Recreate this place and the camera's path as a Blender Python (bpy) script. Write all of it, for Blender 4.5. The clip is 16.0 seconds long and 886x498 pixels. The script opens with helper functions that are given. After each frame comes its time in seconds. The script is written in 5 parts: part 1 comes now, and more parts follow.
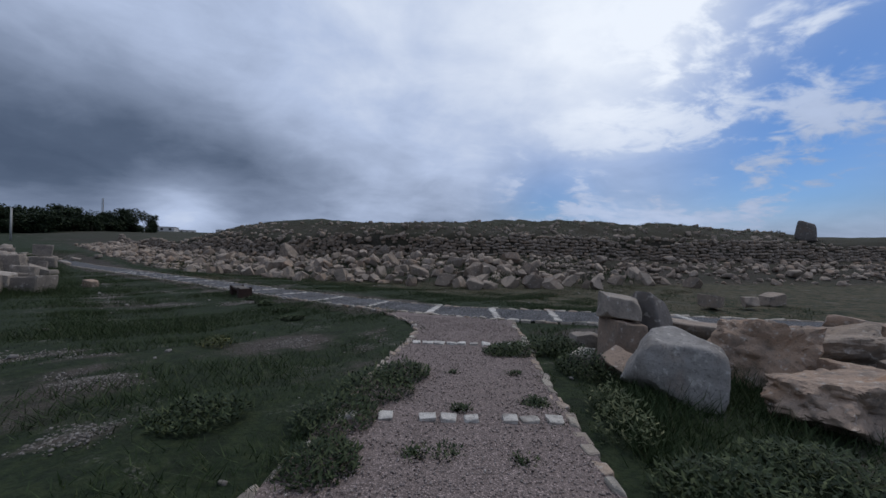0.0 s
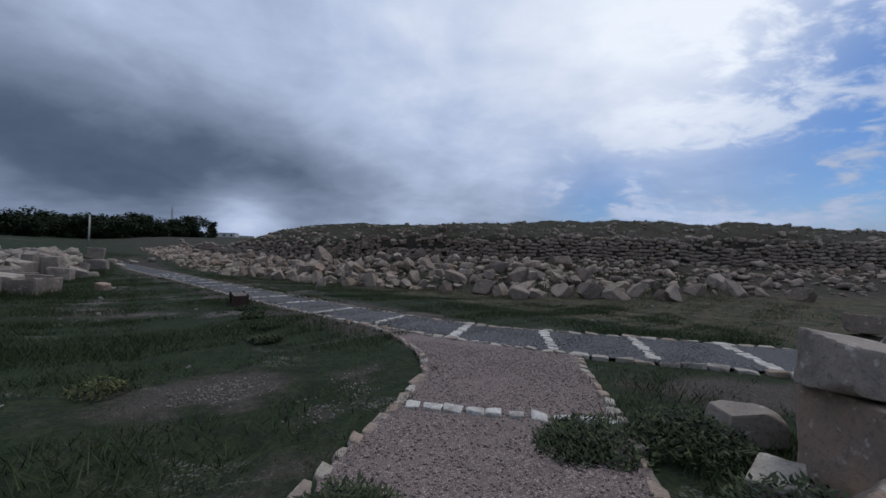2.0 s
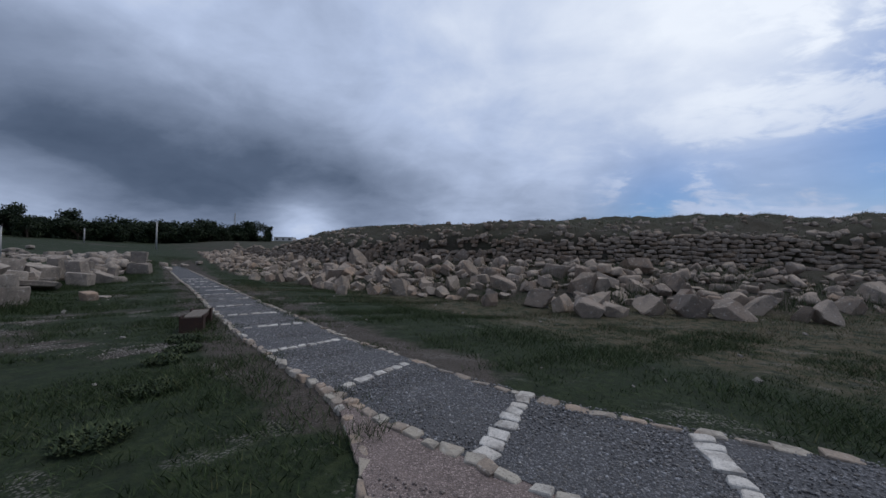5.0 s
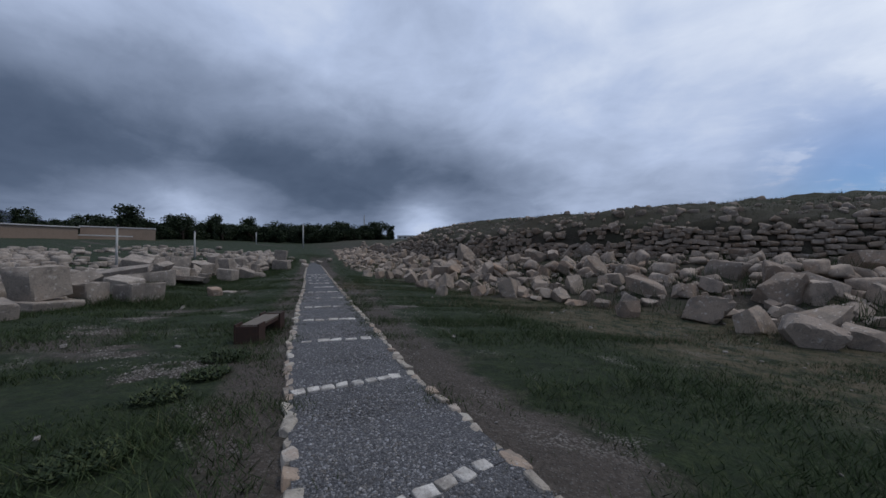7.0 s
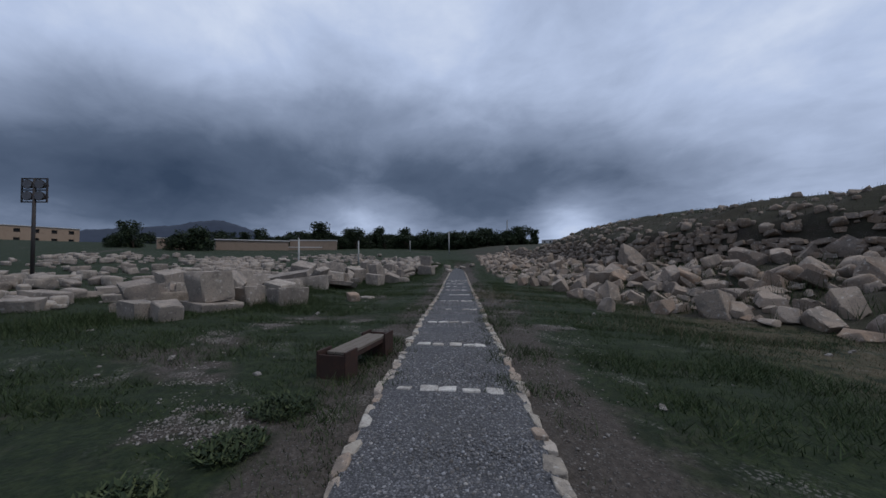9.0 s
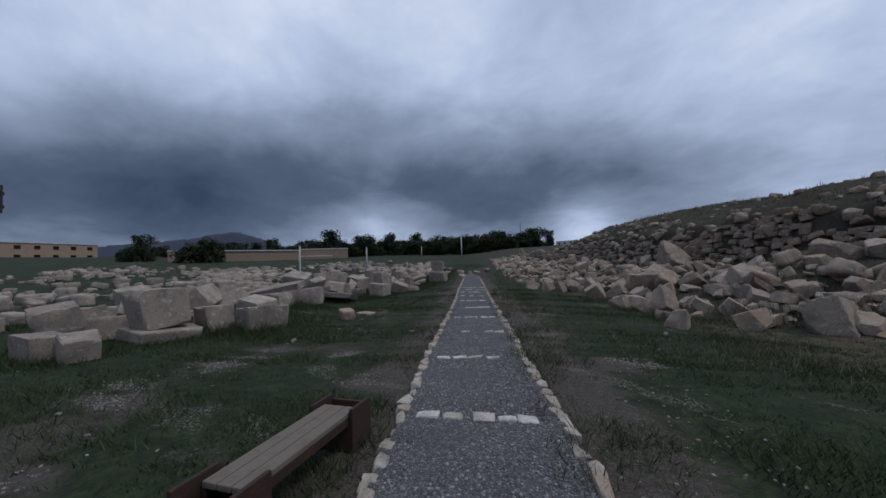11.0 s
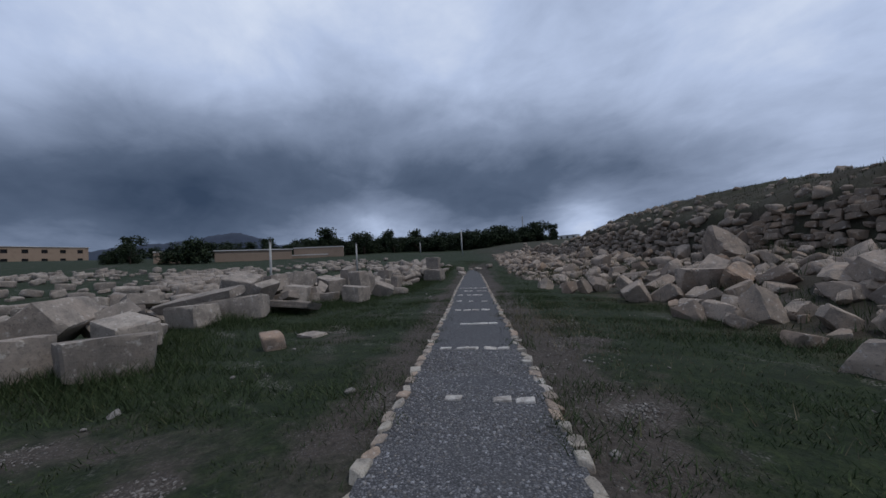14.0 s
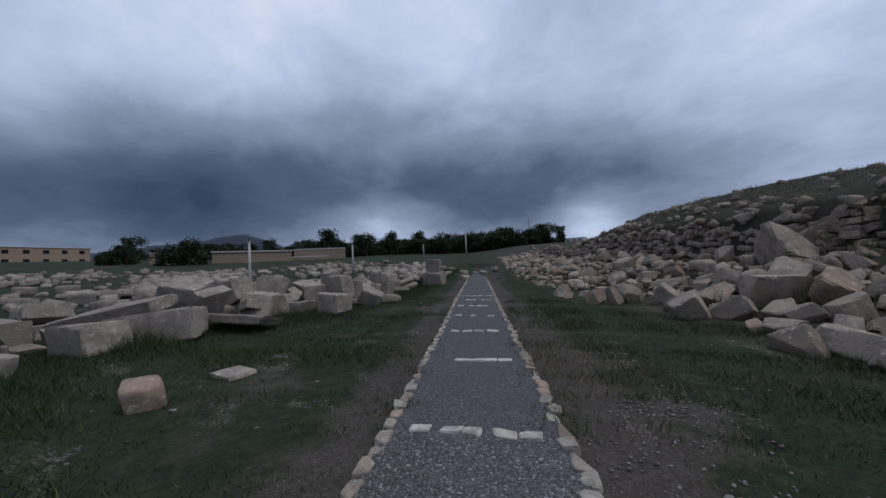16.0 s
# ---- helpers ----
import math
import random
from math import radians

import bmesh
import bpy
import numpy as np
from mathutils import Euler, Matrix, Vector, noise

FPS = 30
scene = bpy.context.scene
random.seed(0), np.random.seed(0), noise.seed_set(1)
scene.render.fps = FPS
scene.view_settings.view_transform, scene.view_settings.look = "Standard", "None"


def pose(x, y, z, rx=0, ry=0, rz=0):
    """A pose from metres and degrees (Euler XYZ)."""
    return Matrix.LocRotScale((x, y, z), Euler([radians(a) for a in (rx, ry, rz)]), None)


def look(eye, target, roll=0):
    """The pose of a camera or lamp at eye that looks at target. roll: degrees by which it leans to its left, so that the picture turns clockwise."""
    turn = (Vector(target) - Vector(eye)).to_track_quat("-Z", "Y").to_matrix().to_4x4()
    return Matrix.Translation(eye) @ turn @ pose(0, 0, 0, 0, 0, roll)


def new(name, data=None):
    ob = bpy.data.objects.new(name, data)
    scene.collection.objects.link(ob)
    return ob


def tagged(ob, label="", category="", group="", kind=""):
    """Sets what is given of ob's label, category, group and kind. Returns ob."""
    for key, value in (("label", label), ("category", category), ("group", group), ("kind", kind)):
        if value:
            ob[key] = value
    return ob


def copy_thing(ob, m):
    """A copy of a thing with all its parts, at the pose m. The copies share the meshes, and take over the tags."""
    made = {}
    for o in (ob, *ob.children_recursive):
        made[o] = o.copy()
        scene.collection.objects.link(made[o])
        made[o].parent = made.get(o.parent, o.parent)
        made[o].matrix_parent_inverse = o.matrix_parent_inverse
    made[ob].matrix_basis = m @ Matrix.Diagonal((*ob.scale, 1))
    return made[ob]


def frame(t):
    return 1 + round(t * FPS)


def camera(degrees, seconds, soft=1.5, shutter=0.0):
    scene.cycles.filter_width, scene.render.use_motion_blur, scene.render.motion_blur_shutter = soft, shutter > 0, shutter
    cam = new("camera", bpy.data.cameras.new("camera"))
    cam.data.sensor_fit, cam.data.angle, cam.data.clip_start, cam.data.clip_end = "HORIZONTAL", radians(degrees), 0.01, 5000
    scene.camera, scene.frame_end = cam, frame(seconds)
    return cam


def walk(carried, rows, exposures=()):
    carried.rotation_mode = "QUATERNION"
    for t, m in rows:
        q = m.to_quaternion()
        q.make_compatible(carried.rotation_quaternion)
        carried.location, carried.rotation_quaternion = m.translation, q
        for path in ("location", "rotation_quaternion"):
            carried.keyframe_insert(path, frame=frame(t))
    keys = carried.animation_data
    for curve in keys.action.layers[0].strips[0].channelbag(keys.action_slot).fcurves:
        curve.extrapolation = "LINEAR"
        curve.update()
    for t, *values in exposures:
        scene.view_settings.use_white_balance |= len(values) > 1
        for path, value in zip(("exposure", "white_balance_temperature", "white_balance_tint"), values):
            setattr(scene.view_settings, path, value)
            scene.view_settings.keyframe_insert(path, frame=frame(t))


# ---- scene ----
cam = camera(103.8, 16.0)
METRES, EYE, TILT, LEAN, TURN = 20.8, 1.5, 0.0, 0.0, 0.0
ROWS = [
    (0.0, 0.0, 0.0, 0.0, -0.01, 0.73, -0.7),
    (0.5, 0.0035, 0.0345, -0.0012, 1.77, 0.94, -0.97),
    (1.0, 0.0073, 0.0669, -0.0026, 4.23, 1.09, -0.82),
    (1.5, 0.0103, 0.0991, -0.0042, 7.48, 1.11, -0.85),
    (2.0, 0.0126, 0.1297, -0.0051, 7.15, 1.45, -0.84),
    (2.5, 0.0138, 0.161, -0.0052, 7.44, 1.49, -1.16),
    (3.0, 0.0129, 0.1919, -0.0065, 5.81, 1.86, -1.43),
    (5.5, -0.0036, 0.3388, -0.0019, 20.24, 1.51, -0.47),
    (6.0, -0.0102, 0.3692, -0.0032, 25.24, 1.43, -0.38),
    (6.5, -0.0184, 0.3983, -0.0033, 27.66, 1.32, -0.13),
    (7.0, -0.0304, 0.427, -0.0024, 33.88, 0.89, -0.15),
    (7.5, -0.0441, 0.4519, -0.0031, 39.7, 1.13, 0.08),
    (8.0, -0.0637, 0.4768, -0.005, 47.04, 1.34, 0.33),
    (8.5, -0.087, 0.4985, -0.0055, 51.72, 1.67, 0.41),
    (9.0, -0.1148, 0.5198, -0.007, 57.3, 1.88, 0.48),
    (11.5, -0.242, 0.6023, -0.0058, 59.38, 2.79, 2.2),
    (12.0, -0.2676, 0.6215, -0.0059, 58.23, 2.7, 2.0),
    (12.5, -0.2928, 0.6399, -0.007, 58.64, 2.77, 1.96),
    (13.0, -0.3182, 0.6601, -0.0083, 57.51, 2.41, 2.49),
    (13.5, -0.3437, 0.6787, -0.0078, 59.89, 2.48, 2.58),
    (14.0, -0.3694, 0.6982, -0.0078, 59.66, 2.25, 3.17),
    (14.5, -0.3963, 0.7178, -0.0073, 61.87, 2.31, 3.25),
    (15.0, -0.4223, 0.7382, -0.0077, 61.08, 2.6, 3.17),
    (15.5, -0.448, 0.7566, -0.008, 62.14, 2.69, 2.81),
    (16.0, -0.4726, 0.7741, -0.0076, 60.47, 2.71, 2.89),
]
walk(cam, [(t, pose(0, 0, EYE, TILT, LEAN, TURN) @ pose(METRES * x, METRES * y, METRES * z, 90 + pitch, roll, yaw)) for t, x, y, z, yaw, pitch, roll in ROWS])

# ---- world and sun ----
def rgb(r, g, b):
    return (r, g, b, 1.0)


class Graph:
    """A short way to write node trees."""

    def __init__(self, tree):
        self.tree = tree
        self.nodes, self.links = tree.nodes, tree.links

    def put(self, sock, value):
        if isinstance(value, bpy.types.NodeSocket):
            self.links.new(value, sock)
        elif value is not None:
            sock.default_value = value

    def math(self, op, a, b=None, c=None, clamp=False):
        n = self.nodes.new("ShaderNodeMath")
        n.operation, n.use_clamp = op, clamp
        for i, v in enumerate((a, b, c)):
            self.put(n.inputs[i], v)
        return n.outputs[0]

    def vmath(self, op, a, b=None, out=0):
        n = self.nodes.new("ShaderNodeVectorMath")
        n.operation = op
        self.put(n.inputs[0], a)
        self.put(n.inputs[1], b)
        return n.outputs[out]

    def noise(self, vec, scale, detail=4.0, rough=0.55, distortion=0.0):
        n = self.nodes.new("ShaderNodeTexNoise")
        self.put(n.inputs["Vector"], vec)
        n.inputs["Scale"].default_value = scale
        n.inputs["Detail"].default_value = detail
        n.inputs["Roughness"].default_value = rough
        n.inputs["Distortion"].default_value = distortion
        return n.outputs[0]

    def voronoi(self, vec, scale, feature="F1", out=0):
        n = self.nodes.new("ShaderNodeTexVoronoi")
        n.feature = feature
        self.put(n.inputs["Vector"], vec)
        n.inputs["Scale"].default_value = scale
        return n.outputs[out]

    def step(self, v, lo, hi, to0=0.0, to1=1.0):
        n = self.nodes.new("ShaderNodeMapRange")
        n.interpolation_type = "SMOOTHSTEP"
        self.put(n.inputs[0], v)
        for i, w in zip((1, 2, 3, 4), (lo, hi, to0, to1)):
            n.inputs[i].default_value = w
        return n.outputs[0]

    def mix(self, f, a, b):
        n = self.nodes.new("ShaderNodeMix")
        n.data_type = "RGBA"
        self.put(n.inputs[0], f)
        self.put(n.inputs[6], a)
        self.put(n.inputs[7], b)
        return n.outputs[2]

    def ramp(self, v, stops):
        n = self.nodes.new("ShaderNodeValToRGB")
        self.put(n.inputs[0], v)
        el = n.color_ramp.elements
        while len(el) < len(stops):
            el.new(0.5)
        for e, (p, c) in zip(el, stops):
            e.position, e.color = p, rgb(*c)
        return n.outputs[0]


def heading(az, el):
    """A unit vector: az degrees to the left of +y, el degrees up."""
    a, e = radians(az), radians(el)
    return Vector((-math.sin(a) * math.cos(e), math.cos(a) * math.cos(e), math.sin(e)))


SUN_AZ, SUN_EL = -60.0, 60.0
world = bpy.data.worlds.new("overcast_sky")
scene.world = world
world.use_nodes = True
world.node_tree.nodes.clear()
g = Graph(world.node_tree)
sky = g.nodes.new("ShaderNodeTexSky")
sky.sky_type, sky.sun_disc = "NISHITA", False
sky.sun_elevation, sky.sun_rotation = radians(SUN_EL), radians(-SUN_AZ)
coord = g.nodes.new("ShaderNodeTexCoord").outputs["Generated"]
sep = g.nodes.new("ShaderNodeSeparateXYZ")
g.links.new(coord, sep.inputs[0])
dx, dy, dz = sep.outputs
# cloud layer: the heading laid on a flat ceiling
lift = g.math("ADD", g.math("MAXIMUM", dz, 0.0), 0.30)
flat = g.nodes.new("ShaderNodeCombineXYZ")
g.links.new(g.math("DIVIDE", dx, lift), flat.inputs[0])
g.links.new(g.math("DIVIDE", dy, lift), flat.inputs[1])
layer = flat.outputs[0]
big = g.noise(layer, 0.9, 3.0, 0.5, 0.5)
puff = g.noise(g.vmath("MULTIPLY", coord, (1.0, 1.0, 1.8)), 3.4, 6.0, 0.55, 0.35)
mid = g.math("ADD", g.math("MULTIPLY", g.noise(layer, 2.2, 5.0, 0.55, 0.7), 0.45), g.math("MULTIPLY", puff, 0.55))
fine = g.noise(g.vmath("MULTIPLY", layer, (1.0, 1.4, 1.0)), 6.0, 5.0, 0.6, 0.5)


def lobe(az, el, sharp):
    d = g.vmath("DOT_PRODUCT", coord, tuple(heading(az, el)), out=1)
    return g.math("EXPONENT", g.math("MULTIPLY", g.math("SUBTRACT", d, 1.0), sharp))


def band(centre, width):
    d = g.math("DIVIDE", g.math("SUBTRACT", dz, centre), width)
    return g.math("EXPONENT", g.math("MULTIPLY", g.math("MULTIPLY", d, d), -1.0))


west = g.step(g.vmath("DOT_PRODUCT", coord, tuple(heading(75, 0)), out=1), 0.15, 0.92)
v = g.math("MULTIPLY_ADD", g.step(dz, 0.28, 0.60), 0.14, 0.50)
terms = (
    (g.math("MULTIPLY", band(0.19, 0.14), west), -0.33),
    (lobe(-30, 26, 14.0), 0.35),
    (lobe(-12, 34, 9.0), 0.11),
    (lobe(34, 9, 60.0), -0.10),
    (lobe(71, 7.0, 260.0), 0.34),
    (lobe(78, 5.6, 320.0), 0.20),
    (lobe(64, 5.4, 320.0), 0.20),
    (lobe(37, 5.4, 170.0), 0.44),
    (lobe(50, 8, 60.0), 0.02),
    (lobe(112, 20, 160.0), 0.24),
    (lobe(102, 33, 14.0), 0.17),
    (lobe(98, 8, 45.0), -0.12),
    (lobe(74, 15, 20.0), -0.07),
    (lobe(24, 28, 16.0), 0.12),
    (lobe(18, 10, 36.0), 0.17),
    (lobe(48, 32, 12.0), 0.03),
    (g.math("SUBTRACT", big, 0.5), 0.42),
    (g.math("SUBTRACT", mid, 0.5), 0.54),
    (g.math("SUBTRACT", fine, 0.5), 0.10),
)
for term, weight in terms:
    v = g.math("MULTIPLY_ADD", term, weight, v)
cloud = g.ramp(v, (
    (0.0, (0.036, 0.058, 0.104)), (0.25, (0.088, 0.122, 0.192)), (0.50, (0.235, 0.293, 0.42)),
    (0.72, (0.45, 0.54, 0.74)), (1.0, (0.84, 0.90, 1.0))))
gap = g.math("ADD", g.math("ADD", lobe(-44, 9, 34.0), lobe(-17, 7, 110.0)), lobe(-54, 25, 26.0))
gap = g.math("MULTIPLY", gap, g.step(dz, 0.02, 0.13))
gap = g.math("MULTIPLY", gap, g.step(g.math("ADD", mid, g.math("MULTIPLY", fine, 0.4)), 0.80, 0.69))
blue = g.vmath("SCALE", sky.outputs[0])
blue.node.inputs[3].default_value = 0.075
blue = g.vmath("MULTIPLY", blue, (0.52, 0.80, 1.22))
paint = g.mix(g.math("MULTIPLY", gap, 0.75, clamp=True), cloud, blue)
# below the horizon the sheet of the ground takes over; the same grey goes on
back = g.nodes.new("ShaderNodeBackground")
g.links.new(paint, back.inputs[0])
back.inputs[1].default_value = 1.0
out = g.nodes.new("ShaderNodeOutputWorld")
g.links.new(back.outputs[0], out.inputs[0])

sun = new("sun", bpy.data.lights.new("sun", "SUN"))
sun.data.energy, sun.data.angle, sun.data.color = 0.88, radians(12), (1.0, 0.95, 0.88)
sun.matrix_world = look(heading(SUN_AZ, SUN_EL) * 200, (0, 0, 0))


# ---- materials ----
def material(name, rough=0.9):
    m = bpy.data.materials.new(name)
    m.use_nodes = True
    b = m.node_tree.nodes["Principled BSDF"]
    b.inputs["Roughness"].default_value = rough
    b.inputs["Specular IOR Level"].default_value = 0.25
    return m, Graph(m.node_tree), b


def bump(gr, b, height, strength, dist):
    n = gr.nodes.new("ShaderNodeBump")
    n.inputs["Strength"].default_value = strength
    n.inputs["Distance"].default_value = dist
    gr.links.new(height, n.inputs["Height"])
    gr.links.new(n.outputs[0], b.inputs["Normal"])


def position(gr):
    return gr.nodes.new("ShaderNodeNewGeometry").outputs["Position"]


def chance(gr, island):
    if island:
        return gr.nodes.new("ShaderNodeNewGeometry").outputs["Random Per Island"]
    return gr.nodes.new("ShaderNodeObjectInfo").outputs["Random"]


def stone_material(name, colours, island=False, rust=0.35, grain=1.0):
    """Weathered limestone: a tone for each stone, blotches, lichen, pits and rusty stains."""
    m, gr, b = material(name, 0.92)
    p = position(gr)
    r = chance(gr, island)
    base = gr.ramp(r, [(i / (len(colours) - 1), c) for i, c in enumerate(colours)])
    shift = gr.nodes.new("ShaderNodeCombineXYZ")
    gr.links.new(gr.math("MULTIPLY", r, 37.0), shift.inputs[0])
    q = gr.vmath("ADD", p, shift.outputs[0])
    blot = gr.noise(q, 2.2 * grain, 5, 0.62)
    speck = gr.noise(q, 26 * grain, 4, 0.7)
    c = gr.mix(gr.step(blot, 0.40, 0.70, 0, 0.75), base, rgb(0.15, 0.13, 0.112))
    c = gr.mix(gr.step(gr.noise(q, 1.3 * grain, 4, 0.6, 0.4), 0.55, 0.75, 0, rust), c, rgb(0.33, 0.20, 0.12))
    c = gr.mix(gr.step(speck, 0.50, 0.70, 0, 0.6), c, rgb(0.10, 0.09, 0.08))
    c = gr.mix(gr.step(gr.noise(q, 9 * grain, 3, 0.6), 0.58, 0.70, 0, 0.55), c, rgb(0.56, 0.51, 0.45))
    gr.links.new(c, b.inputs["Base Color"])
    h = gr.math("ADD", gr.math("MULTIPLY", gr.noise(q, 7 * grain, 6, 0.68), 1.0), gr.math("MULTIPLY", speck, 0.25))
    bump(gr, b, h, 0.6, 0.035)
    return m


PALE = ((0.3167, 0.2492, 0.1908), (0.3819, 0.307, 0.2416), (0.2514, 0.1913, 0.1438), (0.428, 0.3471, 0.2792), (0.214, 0.1691, 0.1354), (0.3445, 0.2448, 0.173))
GREYISH = ((0.315, 0.2635, 0.217), (0.369, 0.311, 0.258), (0.279, 0.229, 0.1884), (0.405, 0.3456, 0.2867), (0.252, 0.2117, 0.1761))
M_RUBBLE = stone_material("rubble_limestone", PALE)
M_RUBBLE_FAR = stone_material("rubble_limestone_loose", PALE, island=True)
M_BLOCK = stone_material("dressed_limestone", GREYISH, rust=0.15)
M_BLOCK_FAR = stone_material("dressed_limestone_loose", GREYISH, island=True, rust=0.15)
M_WALL = stone_material("masonry_limestone", ((0.2198, 0.166, 0.1238), (0.2985, 0.2324, 0.178), (0.1665, 0.1286, 0.0972), (0.2722, 0.195, 0.1359)))
M_WALL_FAR = stone_material("masonry_limestone_loose", ((0.237, 0.1867, 0.1436), (0.3157, 0.2573, 0.2055), (0.1845, 0.1452, 0.1127), (0.2895, 0.2158, 0.1548)), island=True)
M_KERB = stone_material("kerb_limestone", ((0.3612, 0.3108, 0.248), (0.4472, 0.4032, 0.336), (0.3096, 0.252, 0.2), (0.4042, 0.3024, 0.224), (0.473, 0.4368, 0.384)), grain=2.0)
M_BAR = stone_material("pale_kerb_limestone", ((0.57, 0.5301, 0.477), (0.665, 0.6231, 0.567), (0.494, 0.4464, 0.387)), grain=2.0, rust=0.1)
M_CHIP = stone_material("stone_chips", ((0.15, 0.135, 0.118), (0.22, 0.20, 0.178), (0.29, 0.265, 0.24)), island=True, rust=0.1)
M_BOULDER = stone_material("grey_boulder", ((0.29, 0.268, 0.245), (0.33, 0.305, 0.28)), rust=0.25)
M_TAN = stone_material("tan_limestone", ((0.27, 0.195, 0.145), (0.32, 0.24, 0.185)), rust=0.4)
M_DARKROCK = stone_material("dark_boulder", ((0.15, 0.135, 0.125), (0.18, 0.16, 0.15)), rust=0.2)
M_REDROCK = stone_material("rusty_limestone", ((0.34, 0.235, 0.165), (0.40, 0.29, 0.215)), rust=0.9, grain=1.6)


def gravel_material(name, dark, light, tint):
    m, gr, b = material(name, 0.85)
    p = position(gr)
    cell = gr.nodes.new("ShaderNodeTexVoronoi")
    gr.links.new(p, cell.inputs["Vector"])
    cell.inputs["Scale"].default_value = 75.0
    tone = gr.nodes.new("ShaderNodeSeparateColor")
    gr.links.new(cell.outputs["Color"], tone.inputs[0])
    c = gr.ramp(tone.outputs[0], ((0.0, dark), (0.55, tuple((a + q) / 2 for a, q in zip(dark, light))), (0.85, light), (1.0, tuple(min(1, 1.5 * a) for a in light))))
    c = gr.mix(gr.step(cell.outputs["Distance"], 0.25, 0.75, 0, 0.6), c, rgb(*[0.35 * a for a in dark]))
    c = gr.mix(gr.step(gr.noise(p, 1.4, 5, 0.6), 0.48, 0.70, 0, 0.5), c, rgb(*tint))
    c = gr.mix(gr.step(gr.noise(p, 5.5, 4, 0.6), 0.60, 0.72, 0, 0.55), c, rgb(*[0.6 * a for a in tint]))
    gr.links.new(c, b.inputs["Base Color"])
    h = gr.math("ADD", gr.math("MULTIPLY", cell.outputs["Distance"], -1.0), gr.noise(p, 20, 3))
    bump(gr, b, h, 0.7, 0.012)
    return m


M_GREY = gravel_material("grey_gravel", (0.0634, 0.0626, 0.0654), (0.1716, 0.1679, 0.172), (0.0898, 0.087, 0.086))
M_PINK = gravel_material("pink_gravel", (0.1656, 0.1282, 0.1136), (0.3202, 0.2503, 0.2263), (0.2153, 0.1662, 0.1473))


def ground_material():
    """Short turf on stony soil; the bare and dry amounts come with the terrain."""
    m, gr, b = material("turf_and_soil", 0.95)
    p = position(gr)
    at = gr.nodes.new("ShaderNodeAttribute")
    at.attribute_name = "cover"
    s = gr.nodes.new("ShaderNodeSeparateColor")
    gr.links.new(at.outputs["Color"], s.inputs[0])
    bare, dry, stony = s.outputs
    n1 = gr.noise(p, 0.55, 5, 0.6)
    n2 = gr.noise(p, 3.0, 5, 0.65)
    n3 = gr.noise(p, 22.0, 4, 0.7)
    grass = gr.ramp(n3, ((0.25, (0.0055, 0.0090, 0.0038)), (0.5, (0.0150, 0.0245, 0.0090)), (0.78, (0.0300, 0.0430, 0.0165))))
    n4 = gr.noise(p, 8.0, 4, 0.6)
    grass = gr.mix(gr.step(n4, 0.42, 0.68), grass, gr.ramp(n3, ((0.2, (0.0150, 0.0235, 0.008)), (0.8, (0.0440, 0.0560, 0.0215)))))
    grass = gr.mix(gr.step(n2, 0.50, 0.34, 0, 0.65), grass, rgb(0.012, 0.017, 0.008))
    soil = gr.ramp(n3, ((0.25, (0.0330, 0.0265, 0.0215)), (0.55, (0.0740, 0.0610, 0.0500)), (0.8, (0.1380, 0.1180, 0.1000))))
    straw = gr.ramp(n3, ((0.25, (0.0468, 0.038, 0.0216)), (0.6, (0.117, 0.0912, 0.0576)), (0.85, (0.1716, 0.1368, 0.09))))
    f = gr.step(gr.math("ADD", gr.math("MULTIPLY", bare, 0.75), gr.math("ADD", gr.math("MULTIPLY", n1, 0.65), gr.math("MULTIPLY", n2, 0.45))), 0.68, 0.92)
    c = gr.mix(gr.math("MAXIMUM", f, gr.math("MULTIPLY", stony, 0.85)), grass, gr.mix(stony, soil, rgb(0.045, 0.036, 0.028)))
    c = gr.mix(gr.math("MULTIPLY", dry, gr.step(n2, 0.35, 0.6)), c, straw)
    cell = gr.nodes.new("ShaderNodeTexVoronoi")
    gr.links.new(p, cell.inputs["Vector"])
    cell.inputs["Scale"].default_value = 30.0
    peb = gr.math("MULTIPLY", gr.step(cell.outputs["Distance"], 0.34, 0.22), gr.step(gr.math("ADD", gr.math("MULTIPLY", f, 0.35), n2), 0.62, 0.85))
    c = gr.mix(gr.math("MULTIPLY", peb, 0.35), c, rgb(0.24, 0.225, 0.205))
    chip = gr.voronoi(p, 34.0)
    pale = gr.math("MULTIPLY", gr.step(gr.noise(gr.vmath("MULTIPLY", p, (0.55, 1.0, 1.0)), 1.1, 5, 0.68, 0.4), 0.56, 0.68), gr.step(chip, 0.55, 0.30))
    c = gr.mix(gr.math("MULTIPLY", pale, gr.math("SUBTRACT", 0.75, gr.math("MULTIPLY", stony, 0.6))), c, rgb(0.22, 0.20, 0.178))
    gr.links.new(c, b.inputs["Base Color"])
    bump(gr, b, gr.math("ADD", gr.math("MULTIPLY", n3, 0.7), gr.math("ADD", n2, peb)), 0.8, 0.05)
    return m


M_GROUND = ground_material()


def leaf_material(name, stops, island=True):
    m, gr, b = material(name, 0.7)
    r = chance(gr, island)
    c = gr.ramp(r, stops)
    c = gr.mix(gr.step(gr.noise(position(gr), 1.1, 3), 0.4, 0.7, 0, 0.5), c, rgb(*stops[0][1]))
    gr.links.new(c, b.inputs["Base Color"])
    return m


